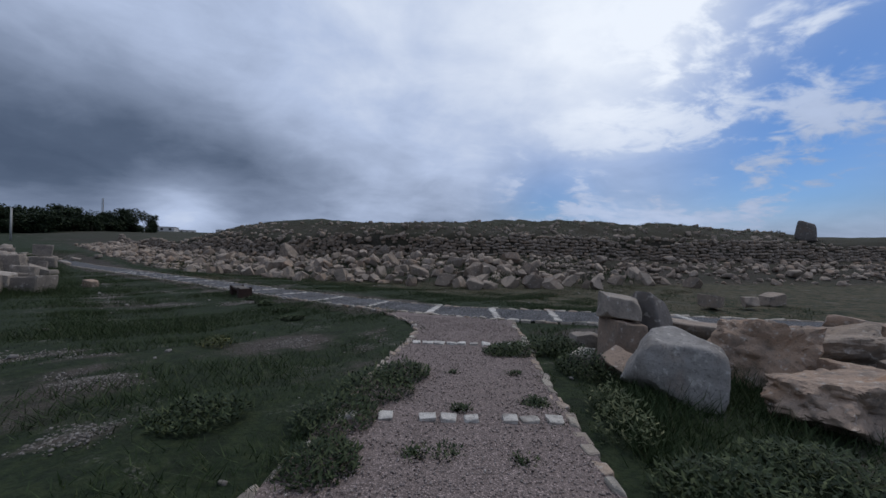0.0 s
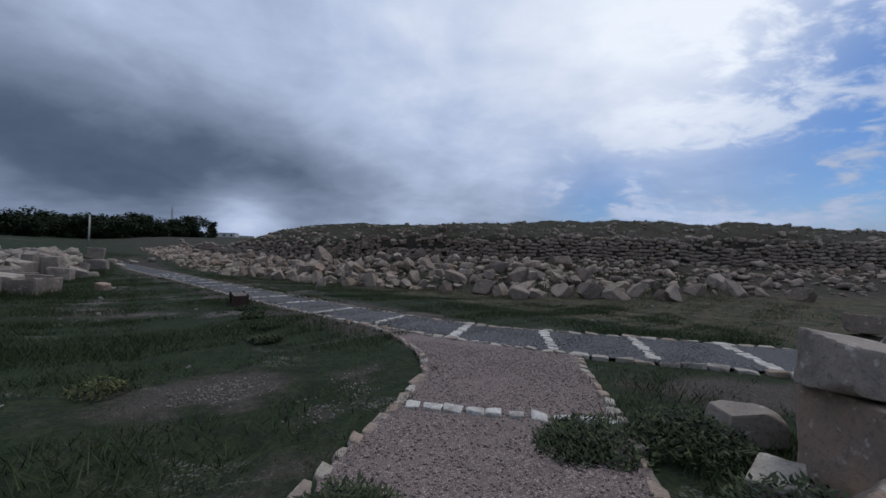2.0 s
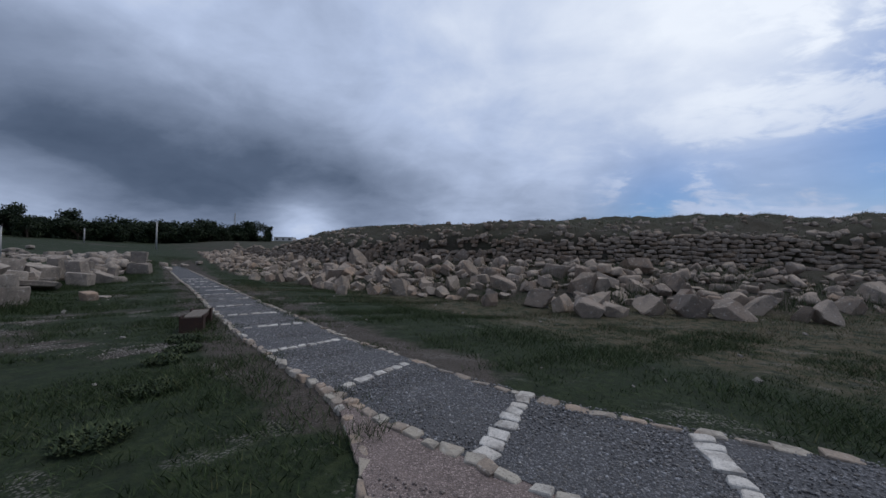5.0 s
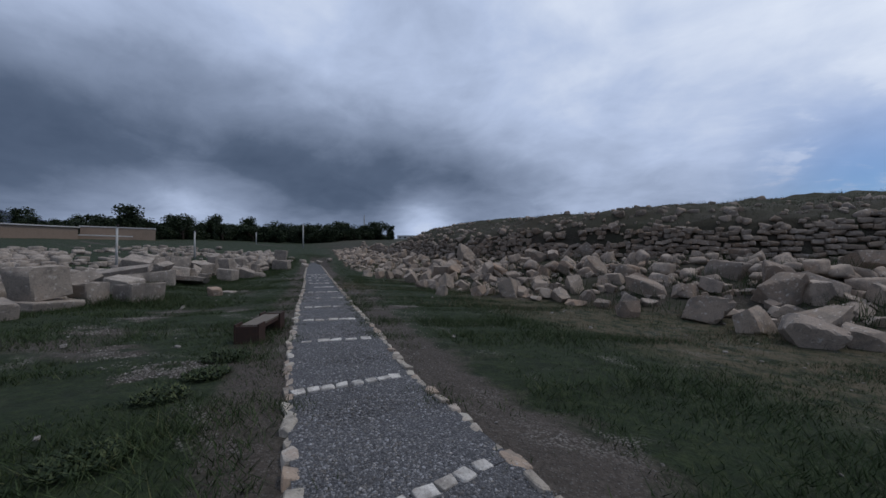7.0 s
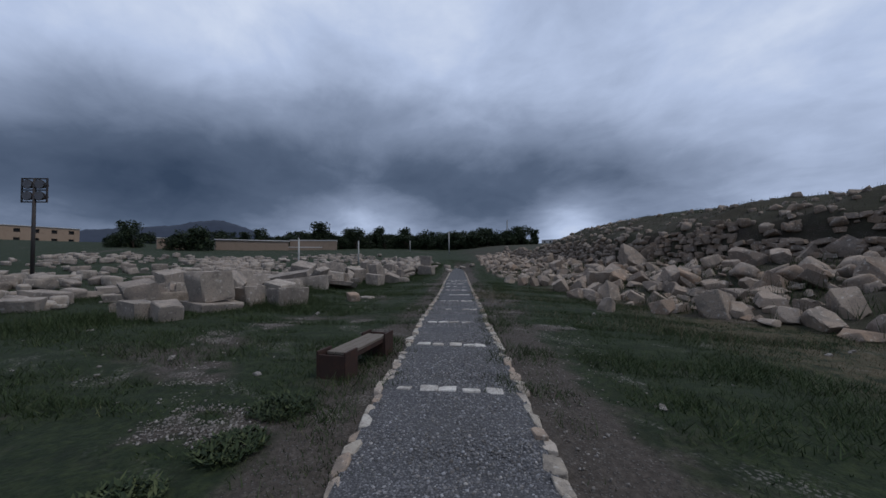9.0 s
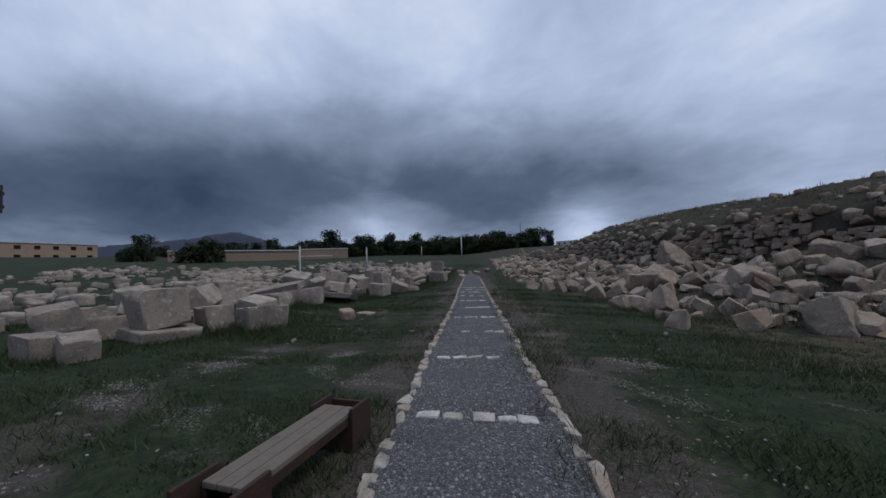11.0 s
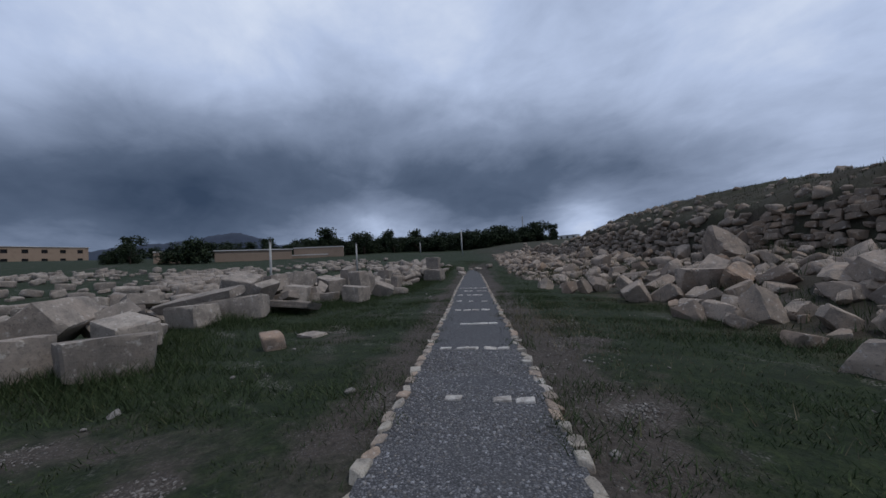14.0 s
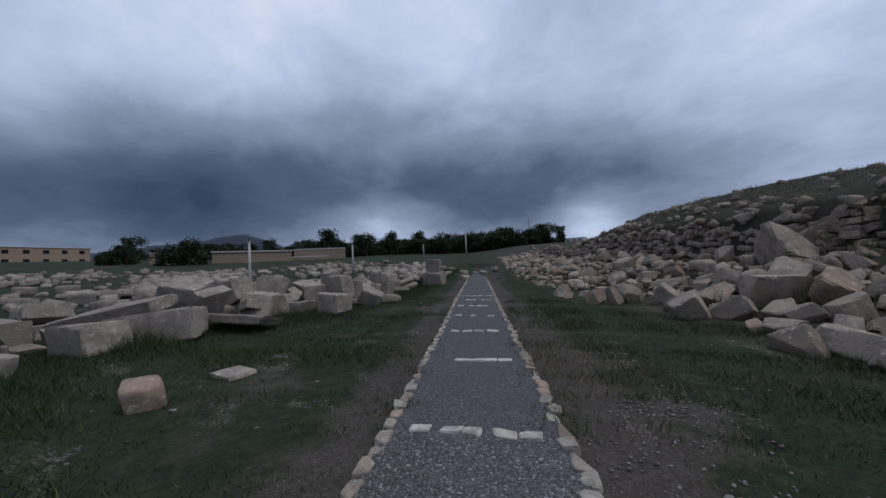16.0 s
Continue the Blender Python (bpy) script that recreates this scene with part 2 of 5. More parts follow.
M_BLADE = leaf_material("grass_blades", ((0.0, (0.0240, 0.0385, 0.0125)), (0.5, (0.0330, 0.0520, 0.0170)), (0.9, (0.0560, 0.0800, 0.0290)), (1.0, (0.100, 0.098, 0.043))))
M_STRAW = leaf_material("dry_grass", ((0.0, (0.08, 0.062, 0.035)), (0.6, (0.17, 0.135, 0.085)), (1.0, (0.25, 0.21, 0.14))))
M_WEED = leaf_material("weed_leaves", ((0.0, (0.012, 0.022, 0.008)), (0.6, (0.032, 0.048, 0.017)), (1.0, (0.085, 0.10, 0.04))))
M_TREE = leaf_material("tree_leaves", ((0.0, (0.010, 0.018, 0.008)), (0.6, (0.022, 0.036, 0.014)), (1.0, (0.045, 0.06, 0.024))))


def plain_material(name, colour, rough, metal=0.0, wear=(0.10, 0.05, 0.03), amount=0.4, scale=6.0):
    m, gr, b = material(name, rough)
    p = position(gr)
    b.inputs["Metallic"].default_value = metal
    c = gr.mix(gr.step(gr.noise(p, scale, 5, 0.65), 0.48, 0.72, 0, amount), rgb(*colour), rgb(*wear))
    c = gr.mix(gr.step(gr.noise(p, scale * 7, 4, 0.6), 0.5, 0.75, 0, amount * 0.7), c, rgb(*[0.55 * a for a in colour]))
    gr.links.new(c, b.inputs["Base Color"])
    bump(gr, b, gr.noise(p, scale * 9, 4), 0.3, 0.01)
    return m


M_RUST = plain_material("rusty_brown_steel", (0.050, 0.030, 0.024), 0.75, 0.2, (0.10, 0.045, 0.028), 0.6)
M_SEAT = plain_material("worn_seat_slab", (0.16, 0.135, 0.11), 0.8, 0.0, (0.08, 0.05, 0.04), 0.5)
M_POLE = plain_material("pale_concrete_pole", (0.42, 0.41, 0.39), 0.85, 0.0, (0.25, 0.24, 0.22), 0.5, 2.0)
M_STEEL = plain_material("dark_lamp_steel", (0.055, 0.050, 0.048), 0.6, 0.4, (0.09, 0.045, 0.03), 0.5)
M_BRICKS = plain_material("yellow_brick_facade", (0.34, 0.245, 0.175), 0.9, 0.0, (0.25, 0.17, 0.12), 0.5, 0.8)
M_MUD = plain_material("mud_brick", (0.27, 0.20, 0.15), 0.95, 0.0, (0.19, 0.14, 0.105), 0.5, 0.8)
M_ROOF = plain_material("pale_roof_sheet", (0.50, 0.48, 0.46), 0.7, 0.0, (0.36, 0.33, 0.30), 0.5, 0.7)
M_TOWN = plain_material("white_town_plaster", (0.55, 0.53, 0.51), 0.9, 0.0, (0.40, 0.37, 0.34), 0.5, 0.1)
# near-black paint for the shade of rooms behind window openings
M_ROOM_SHADE = plain_material("painted_room_shade", (0.012, 0.011, 0.011), 0.6, 0.0, (0.02, 0.018, 0.016), 0.3)
M_BARK = plain_material("tree_bark", (0.05, 0.038, 0.028), 0.95)
M_GLASS = plain_material("floodlight_glass", (0.10, 0.10, 0.11), 0.15, 0.0, (0.14, 0.14, 0.15), 0.3)
# the blue of distance haze is painted into the hill colour
M_HILL_HAZED = plain_material("hazed_far_hillside", (0.040, 0.050, 0.072), 1.0, 0.0, (0.030, 0.038, 0.056), 0.6, 0.004)


# ---- the plan ----
rng = np.random.default_rng(7)
FOOT = [(60, 27), (40, 26), (25, 25), (14, 24), (9, 22.5), (4, 21.8), (2, 21.8), (-1, 22.5), (-4, 23), (-7, 23), (-10, 23.3), (-12.3, 24.3), (-16, 27), (-19, 28.3), (-29, 33.5), (-40, 41), (-60, 56)]
WALL = [(60, 37), (30, 33), (12, 32), (1, 31.3), (-10, 32.2), (-16, 34.5), (-24, 39), (-34, 45), (-60, 64)]
GREY_LEFT = [(-2.25, 9.95), (-3.4, 10.7), (-5.95, 12.4), (-7.6, 13.6), (-9.35, 14.8), (-11.1, 16.05), (-12.75, 17.25), (-16.35, 19.8), (-20.0, 22.3), (-23.1, 24.45), (-33, 31.4), (-47.9, 41.7)]
GREY_RIGHT = [(-1.65, 11.35), (-3.45, 12.25), (-5.2, 13.45), (-6.85, 14.6), (-8.6, 15.8), (-10.25, 17.0), (-11.9, 18.15), (-15.5, 20.7), (-18.9, 23.1), (-21.9, 25.25), (-31.9, 32.4), (-46.6, 42.6)]
EAST_FAR = [(-1.65, 11.35), (-0.6, 10.68), (0.4, 10.28), (1.5, 10.02), (3.0, 9.77), (4.6, 9.45), (9.0, 8.6), (16.0, 7.1)]
EAST_NEAR = [(1.65, 8.3), (2.6, 8.15), (3.8, 7.95), (9.0, 7.1), (16.0, 5.6)]
DIVIDE = [(-2.25, 9.95), (-1.6, 9.62), (-1.0, 9.32), (-0.25, 9.0), (0.7, 8.62), (1.65, 8.3)]
PINK_LEFT = [(-1.3, -4.0), (-1.25, 0.5), (-1.2, 2.4), (-1.1, 2.9), (-0.82, 5.0), (-0.57, 6.4), (-0.5, 7.2), (-0.72, 8.05), (-1.25, 8.9), (-1.75, 9.5), (-2.25, 9.95)]
PINK_RIGHT = [(1.2, -4.0), (1.2, 2.5), (1.24, 3.4), (1.32, 4.5), (1.5, 6.1), (1.65, 8.3)]


# worn places in the turf: centre, half-widths
WORN = ((-8.0, 10.5, 0.9, 0.4), (-2.7, 6.3, 0.7, 0.5), (-1.3, 6.5, 0.45, 0.8), (-4.1, 4.0, 0.9, 0.35), (-5.8, 5.0, 1.2, 0.35), (-3.1, 2.8, 0.6, 0.3), (-10.6, 10.8, 0.9, 0.4), (-12.2, 12.5, 0.7, 0.5),
        (-6.3, 10.5, 0.5, 0.4), (-11.5, 11.8, 0.6, 0.5), (-10.9, 13.8, 0.4, 0.3), (-9.2, 13.6, 0.4, 0.4), (-7.5, 17.1, 0.6, 0.4), (-9.7, 17.7, 0.3, 0.4), (-11.6, 19.2, 0.5, 0.5), (-13.2, 20.7, 0.6, 0.5), (-16.6, 16.6, 0.9, 0.3), (-6.0, 10.9, 0.5, 0.3))


def worn(x, y):
    """How far the turf is worn through, 0 to 1."""
    w = sum(np.exp(-((x - cx) / (rx * 0.9)) ** 2 - ((y - cy) / (ry * 1.1)) ** 2) for cx, cy, rx, ry in WORN)
    broken = np.clip(0.75 + 0.7 * wave(x, y, 2.9, 81) + 0.6 * wave(x, y, 7.3, 82), 0, 1.3)
    return np.minimum(w * broken, 1.0)


def shifted(line, d, first):
    """The line moved sideways by d, growing to it from the first point to the last of its bend."""
    return [(x + 0.58 * d * min(1, max(0, i - first) / 2), y + 0.815 * d * min(1, max(0, i - first) / 2)) for i, (x, y) in enumerate(line)]


GREY_LEFT, GREY_RIGHT = shifted(GREY_LEFT, -0.12, 0), shifted(GREY_RIGHT, 0.14, 0)


def signed(line, x, y):
    """Distance to a line of points, positive on its north side (the lines run from east to west)."""
    best = np.full(np.shape(x), 1e9)
    sign = np.ones(np.shape(x))
    for (ax, ay), (bx, by) in zip(line, line[1:]):
        ux, uy = bx - ax, by - ay
        f = np.clip(((x - ax) * ux + (y - ay) * uy) / (ux * ux + uy * uy), 0, 1)
        d = np.hypot(x - ax - f * ux, y - ay - f * uy)
        side = np.where(ux * (y - ay) - uy * (x - ax) < 0, 1.0, -1.0)
        near = d < best - 1e-9
        best, sign = np.where(near, d, best), np.where(near, side, sign)
    return best * sign


def ramp01(v, a, b):
    f = np.clip((v - a) / (b - a), 0, 1)
    return f * f * (3 - 2 * f)


CENTRE = [((a[0] + b[0]) / 2, (a[1] + b[1]) / 2) for a, b in zip(GREY_LEFT, GREY_RIGHT)]
CENTRE_EAST = [(16, 6.4), (9, 7.9), (3, 9.0), (0.6, 9.5), (-1.9, 10.6)]
CENTRE_PINK = [(0, -4), (0, 2.5), (0.3, 5.0), (0.45, 7.0), (0.2, 9.0)]


def wave(x, y, k, seed):
    a = seed * 1.7
    return (np.sin(x * k + a) * np.cos(y * k * 1.13 - a) + 0.5 * np.sin(x * k * 2.3 - y * k * 1.9 + 2 * a)) / 1.5


def height(x, y):
    x, y = np.asarray(x, float), np.asarray(y, float)
    s = (x + 5.55) * 0.58 + (y - 12.9) * 0.815
    z = -0.12 - 0.40 * ramp01(s, 1.5, 8.5) - 0.07 * ramp01(-s, 1.2, 4.0)
    z = z + 0.03 * wave(x, y, 1.3, 1) + 0.02 * wave(x, y, 3.7, 2) + 0.06 * wave(x, y, 0.45, 3)
    far = np.hypot(x + 8, y - 14)
    z = z + 0.060 * (np.clip(far, 26, 185) - 26) * ramp01(-x, 0, 25) + 0.35 * ramp01(-s, 9, 20) + 0.17 * ramp01(-s, 4.2, 6.6)
    # the path's bed
    d = np.minimum(np.abs(signed(CENTRE, x, y)), np.minimum(np.abs(signed(CENTRE_EAST, x, y)), np.abs(signed(CENTRE_PINK, x, y)) - 0.45))
    bed = -0.11 + 0.025 * np.maximum(far - 32, 0)
    f = 1 - ramp01(d, 0.75, 1.9)
    z = z * (1 - f) + bed * f
    # rubble bank, terrace wall and mound
    df, dw = signed(FOOT, x, y), signed(WALL, x, y)
    low, flat_top = 1 - 0.55 * ramp01(-x, 22, 44), 1 - 0.85 * ramp01(-x, 24, 46)
    bank = np.interp(df, [-1, 0, 1.5, 5, 8, 11, 20], [0, 0, 0.25, 1.05, 1.6, 1.85, 2.1]) * low
    bank = bank + (0.16 * wave(x, y, 0.8, 5) + 0.12 * wave(x, y, 1.9, 6)) * ramp01(df, 1, 4)
    east = 1 - 0.25 * ramp01(x, 26, 50)
    top = np.interp(dw, [0, 0.5, 2, 4, 9, 22, 50, 120], [0, 1.9, 2.45, 2.9, 3.35, 4.3, 4.0, 0.5]) * flat_top * east
    top = top + (0.36 * wave(x, y, 0.23, 7) + 0.14 * wave(x, y, 0.9, 8)) * ramp01(dw, 0.3, 3)
    top = top + 0.55 * np.exp(-((x - 20) / 13) ** 2) * ramp01(dw, 2, 10) * (1 - ramp01(dw, 30, 60))
    return z + np.where(df > -1, bank, 0) + np.where(dw > 0, top, 0)


def h1(x, y):
    return float(height(np.array([x]), np.array([y]))[0])


# ---- mesh helpers ----
def part(name, bm, mat, parent=None, label="", smooth=False):
    """Link a bmesh as one mesh object, under a thing where one is given."""
    me = bpy.data.meshes.new(name)
    bm.to_mesh(me)
    bm.free()
    me.materials.append(mat)
    if smooth:
        me.polygons.foreach_set("use_smooth", [True] * len(me.polygons))
    ob = new(name, me)
    ob.parent = parent
    return tagged(ob, label)


def soup(name, verts, faces_len, index, mat, parent=None):
    """A large mesh straight from arrays of vertices and equal-sized faces."""
    me = bpy.data.meshes.new(name)
    n = len(index) // faces_len
    me.vertices.add(len(verts))
    me.vertices.foreach_set("co", np.asarray(verts, np.float32).ravel())
    me.loops.add(len(index))
    me.loops.foreach_set("vertex_index", np.asarray(index, np.int32))
    me.polygons.add(n)
    me.polygons.foreach_set("loop_start", np.arange(0, n * faces_len, faces_len, dtype=np.int32))
    me.update(calc_edges=True)
    me.validate()
    me.materials.append(mat)
    ob = new(name, me)
    ob.parent = parent
    return ob


def empty(name, m, label, category, group="", kind=""):
    ob = new(name)
    ob.matrix_basis = m
    return tagged(ob, label, category, group, kind)


def box(bm, cx, cy, cz, sx, sy, sz, m=None, bevel=0.0):
    made = bmesh.ops.create_cube(bm, size=1.0, matrix=(m or Matrix()) @ Matrix.LocRotScale((cx, cy, cz), None, (sx, sy, sz)))
    if bevel:
        edges = list({e for v in made["verts"] for e in v.link_edges})
        bmesh.ops.bevel(bm, geom=edges, offset=bevel, segments=2, affect="EDGES", profile=0.6)
    return bm


def tube(bm, a, b, r0, r1, sides=10):
    a, b = Vector(a), Vector(b)
    turn = (b - a).to_track_quat("Z", "Y").to_matrix().to_4x4()
    bmesh.ops.create_cone(bm, cap_ends=True, segments=sides, radius1=r0, radius2=r1, depth=(b - a).length, matrix=Matrix.Translation((a + b) / 2) @ turn)
    return bm


def rock_mesh(name, seed, jitter, cut, mat, bevel=0.035, round_=0.0):
    """A broken stone about one metre across: a box with strayed corners, some broken off, and worn edges."""
    r = random.Random(seed)
    pts = []
    for i in range(8):
        c = Vector([(1 if i >> k & 1 else -1) * 0.5 for k in range(3)])
        c += Vector([r.uniform(-jitter, jitter * 0.4) * (1 if q > 0 else -1) for q in c])
        if r.random() < cut:
            for k in range(3):
                q = c.copy()
                q[k] *= r.uniform(0.1, 0.75)
                pts.append(q)
        else:
            pts.append(c)
    if round_:
        for _ in range(26):
            v = Vector([r.gauss(0, 1) for _ in range(3)]).normalized()
            pts.append(v * r.uniform(0.50, 0.60))
        pts = [p.normalized() * min(p.length, 0.5 + (1 - round_) * 0.3) for p in pts]
    bm = bmesh.new()
    for p in pts:
        bm.verts.new(p)
    bmesh.ops.convex_hull(bm, input=bm.verts)
    bmesh.ops.delete(bm, geom=[v for v in bm.verts if not v.link_faces], context="VERTS")
    bmesh.ops.dissolve_limit(bm, angle_limit=radians(9), verts=bm.verts, edges=bm.edges)
    if bevel:
        bmesh.ops.bevel(bm, geom=list(bm.edges), offset=bevel, segments=1, affect="EDGES", profile=0.5, clamp_overlap=True)
    bmesh.ops.triangulate(bm, faces=bm.faces)
    me = bpy.data.meshes.new(name)
    bm.to_mesh(me)
    bm.free()
    me.materials.append(mat)
    return me


def rugged(me, seed, amount, cuts=2):
    """Gives a stone seen from near a broken, uneven skin."""
    bm = bmesh.new()
    bm.from_mesh(me)
    bmesh.ops.subdivide_edges(bm, edges=bm.edges, cuts=cuts, use_grid_fill=True)
    bmesh.ops.triangulate(bm, faces=bm.faces)
    bm.normal_update()
    for v in bm.verts:
        p = v.co * 2.6 + Vector((seed, seed * 0.7, 0))
        v.co += v.normal * (noise.fractal(p, 0.9, 2.1, 4) * amount)
    bm.to_mesh(me)
    bm.free()
    return me


def cube_grid(n):
    """Directions over a cube of n by n cells a side, and its triangles."""
    seen, pts, tris = {}, [], []
    for axis in range(3):
        for sign in (-1, 1):
            ids = {}
            for i in range(n + 1):
                for j in range(n + 1):
                    c = [0, 0, 0]
                    c[axis], c[(axis + 1) % 3], c[(axis + 2) % 3] = sign * n, 2 * i - n, 2 * j - n
                    c = tuple(c)
                    if c not in seen:
                        seen[c] = len(pts)
                        pts.append(c)
                    ids[i, j] = seen[c]
            for i in range(n):
                for j in range(n):
                    q = [ids[i, j], ids[i + 1, j], ids[i + 1, j + 1], ids[i, j + 1]]
                    q = q if sign > 0 else q[::-1]
                    tris += [(q[0], q[1], q[2]), (q[0], q[2], q[3])] if (i + j) % 2 else [(q[1], q[2], q[3]), (q[1], q[3], q[0])]
    d = np.array(pts, float)
    return d / np.linalg.norm(d, axis=1)[:, None], tris


def hewn(name, seed, mat, n=7, skew=0.2, cuts=5, crisp=34, rough=0.03, freq=3.0, shave=(0.46, 0.62), sharp=30):
    """A stone about one metre across: six skewed faces, corners broken off by further planes, a worn uneven skin."""
    r = np.random.default_rng(seed)
    d, tris = cube_grid(n)
    planes = []
    for axis in range(3):
        for sign in (-1, 1):
            v = r.normal(0, skew, 3)
            v[axis] = sign
            planes.append((v / np.linalg.norm(v), 0.5 * r.uniform(0.82, 1.0)))
    for _ in range(cuts):
        v = r.normal(size=3)
        planes.append((v / np.linalg.norm(v), r.uniform(*shave)))
    total = sum(np.maximum(d @ v / w, 0) ** crisp for v, w in planes)
    rad = total ** (-1.0 / crisp)
    for i, q in enumerate(d):
        p = Vector(q * rad[i]) * freq + Vector((seed * 1.3, seed * 0.7, seed))
        rad[i] *= 1 + rough * (noise.fractal(p, 1.0, 2.0, 5) + 0.6 * noise.noise(p * 0.6))
    me = bpy.data.meshes.new(name)
    me.from_pydata([tuple(v) for v in d * rad[:, None]], [], tris)
    me.materials.append(mat)
    me.polygons.foreach_set("use_smooth", [True] * len(me.polygons))
    me.set_sharp_from_angle(angle=radians(sharp))
    return me


RUBBLE = [hewn("rubble", 100 + i, M_RUBBLE, 8, 0.20, 5, 70, 0.022, 3.0, (0.50, 0.76), 24) for i in range(20)]
RUBBLE_LOW = [hewn("rubble", 100 + i, M_RUBBLE, 4, 0.20, 5, 70, 0.02, 3.0, (0.50, 0.76), 15) for i in range(20)]
BLOCKS = [hewn("block", 300 + i, M_BLOCK, 11, 0.09, 4, 80, 0.016, 3.4, (0.60, 0.80), 24) for i in range(12)]
BLOCKS_LOW = [hewn("block", 300 + i, M_BLOCK, 4, 0.09, 4, 80, 0.016, 3.4, (0.60, 0.80), 24) for i in range(12)]
WALLERS = [hewn("waller", 500 + i, M_WALL, 4, 0.15, 3, 60, 0.03, 3.0, (0.54, 0.74), 18) for i in range(12)]
KERBS = [rock_mesh("kerb", 600 + i, 0.18, 0.35, M_KERB, 0.07) for i in range(14)]
BARS = [rock_mesh("bar", 700 + i, 0.17, 0.35, M_BAR, 0.06) for i in range(10)]


def arrays(me):
    co = np.empty(len(me.vertices) * 3, np.float32)
    me.vertices.foreach_get("co", co)
    tri = np.empty(len(me.loops), np.int32)
    me.loops.foreach_get("vertex_index", tri)
    return co.reshape(-1, 3), tri


class Heap:
    """Many stones joined in one mesh."""

    def __init__(self, library):
        self.lib = [arrays(m) for m in library]
        self.v, self.i, self.n = [], [], 0

    def add(self, k, m):
        co, tri = self.lib[k % len(self.lib)]
        a = np.array(m)
        self.v.append(co @ a[:3, :3].T + a[:3, 3])
        self.i.append(tri + self.n)
        self.n += len(co)

    def link(self, name, mat, parent=None):
        return soup(name, np.vstack(self.v), 3, np.concatenate(self.i), mat, parent)


def stone_pose(x, y, z, sx, sy, sz, rx, ry, rz):
    return Matrix.LocRotScale((x, y, z), Euler((rx, ry, rz)), (sx, sy, sz))


def along(line, step, wobble=0.0, start=0.0):
    """Places and headings at even steps along a line of points."""
    out, carry = [], start
    for (ax, ay), (bx, by) in zip(line, line[1:]):
        n = math.hypot(bx - ax, by - ay)
        while carry < n:
            f = carry / n
            out.append((ax + (bx - ax) * f, ay + (by - ay) * f, math.atan2(by - ay, bx - ax)))
            carry += step * (1 + rng.uniform(-wobble, wobble))
        carry -= n
    return out


# ---- the ground ----
def spread(lo, hi, fine, reach, grow=1.22):
    mid = list(np.arange(lo, hi + 1e-6, fine))
    up, dn, step = [], [], fine
    while (up[-1] if up else hi) < reach:
        step *= grow
        up.append((up[-1] if up else hi) + step)
    step = fine
    while (dn[-1] if dn else lo) > -reach:
        step *= grow
        dn.append((dn[-1] if dn else lo) - step)
    return np.array(dn[::-1] + mid + up)


gx, gy = spread(-34, 20, 0.25, 2600), spread(-4, 44, 0.25, 2600)
mx, my = np.meshgrid(gx, gy)
mz = height(mx.ravel(), my.ravel()) + rng.normal(0, 0.006, mx.size)
nx, ny = len(gx), len(gy)
ii = np.arange(nx * ny).reshape(ny, nx)
quads = np.stack([ii[:-1, :-1], ii[:-1, 1:], ii[1:, 1:], ii[1:, :-1]], -1).reshape(-1)
ground = soup("ground", np.stack([mx.ravel(), my.ravel(), mz], -1), 4, quads, M_GROUND)
tagged(ground, "grassy stony field with bare earth and a green mound", "ground", kind="structure")
ground.data.polygons.foreach_set("use_smooth", [True] * len(ground.data.polygons))
px, py = mx.ravel(), my.ravel()
s_ = (px + 5.55) * 0.58 + (py - 12.9) * 0.815
dfoot, dwall = signed(FOOT, px, py), signed(WALL, px, py)
edge = np.abs(np.abs(signed(CENTRE, px, py)) - 1.0)
bare = 0.5 * (1 - ramp01(edge, 0.2, 0.75)) + 0.35 * ramp01(dfoot, -1.5, 0.5) * (1 - ramp01(dwall, 0, 2))
bare = bare + 0.30 * np.clip(wave(px, py, 0.55, 11) - 0.1, 0, 1) * (s_ < -1) + 0.22 * (s_ > 0.5) * (s_ < 2.2) * (px < 0)
dry = ramp01(s_, 4.0, 6.5) * (1 - ramp01(dfoot, -0.5, 1.5)) * 0.8 + 0.15 * ramp01(dwall, 0.5, 3)
earthy = ramp01(dfoot, -0.2, 1.0) * (1 - 0.45 * ramp01(dwall, 3, 9)) * (0.75 + 0.25 * wave(px, py, 0.7, 61))
bare = bare + 0.7 * np.exp(-((px - 3.4) / 1.7) ** 2 - ((py - 7.1) / 0.5) ** 2)
bare = bare + 0.55 * worn(px, py) + 0.25 * np.clip(wave(px * 0.5, py, 1.3, 12), 0, 1) * (s_ < -1.5)
col = np.stack([bare, dry, earthy, np.ones_like(bare)], -1)
attr = ground.data.attributes.new("cover", "FLOAT_COLOR", "POINT")
attr.data.foreach_set("color", col.astype(np.float32).ravel())


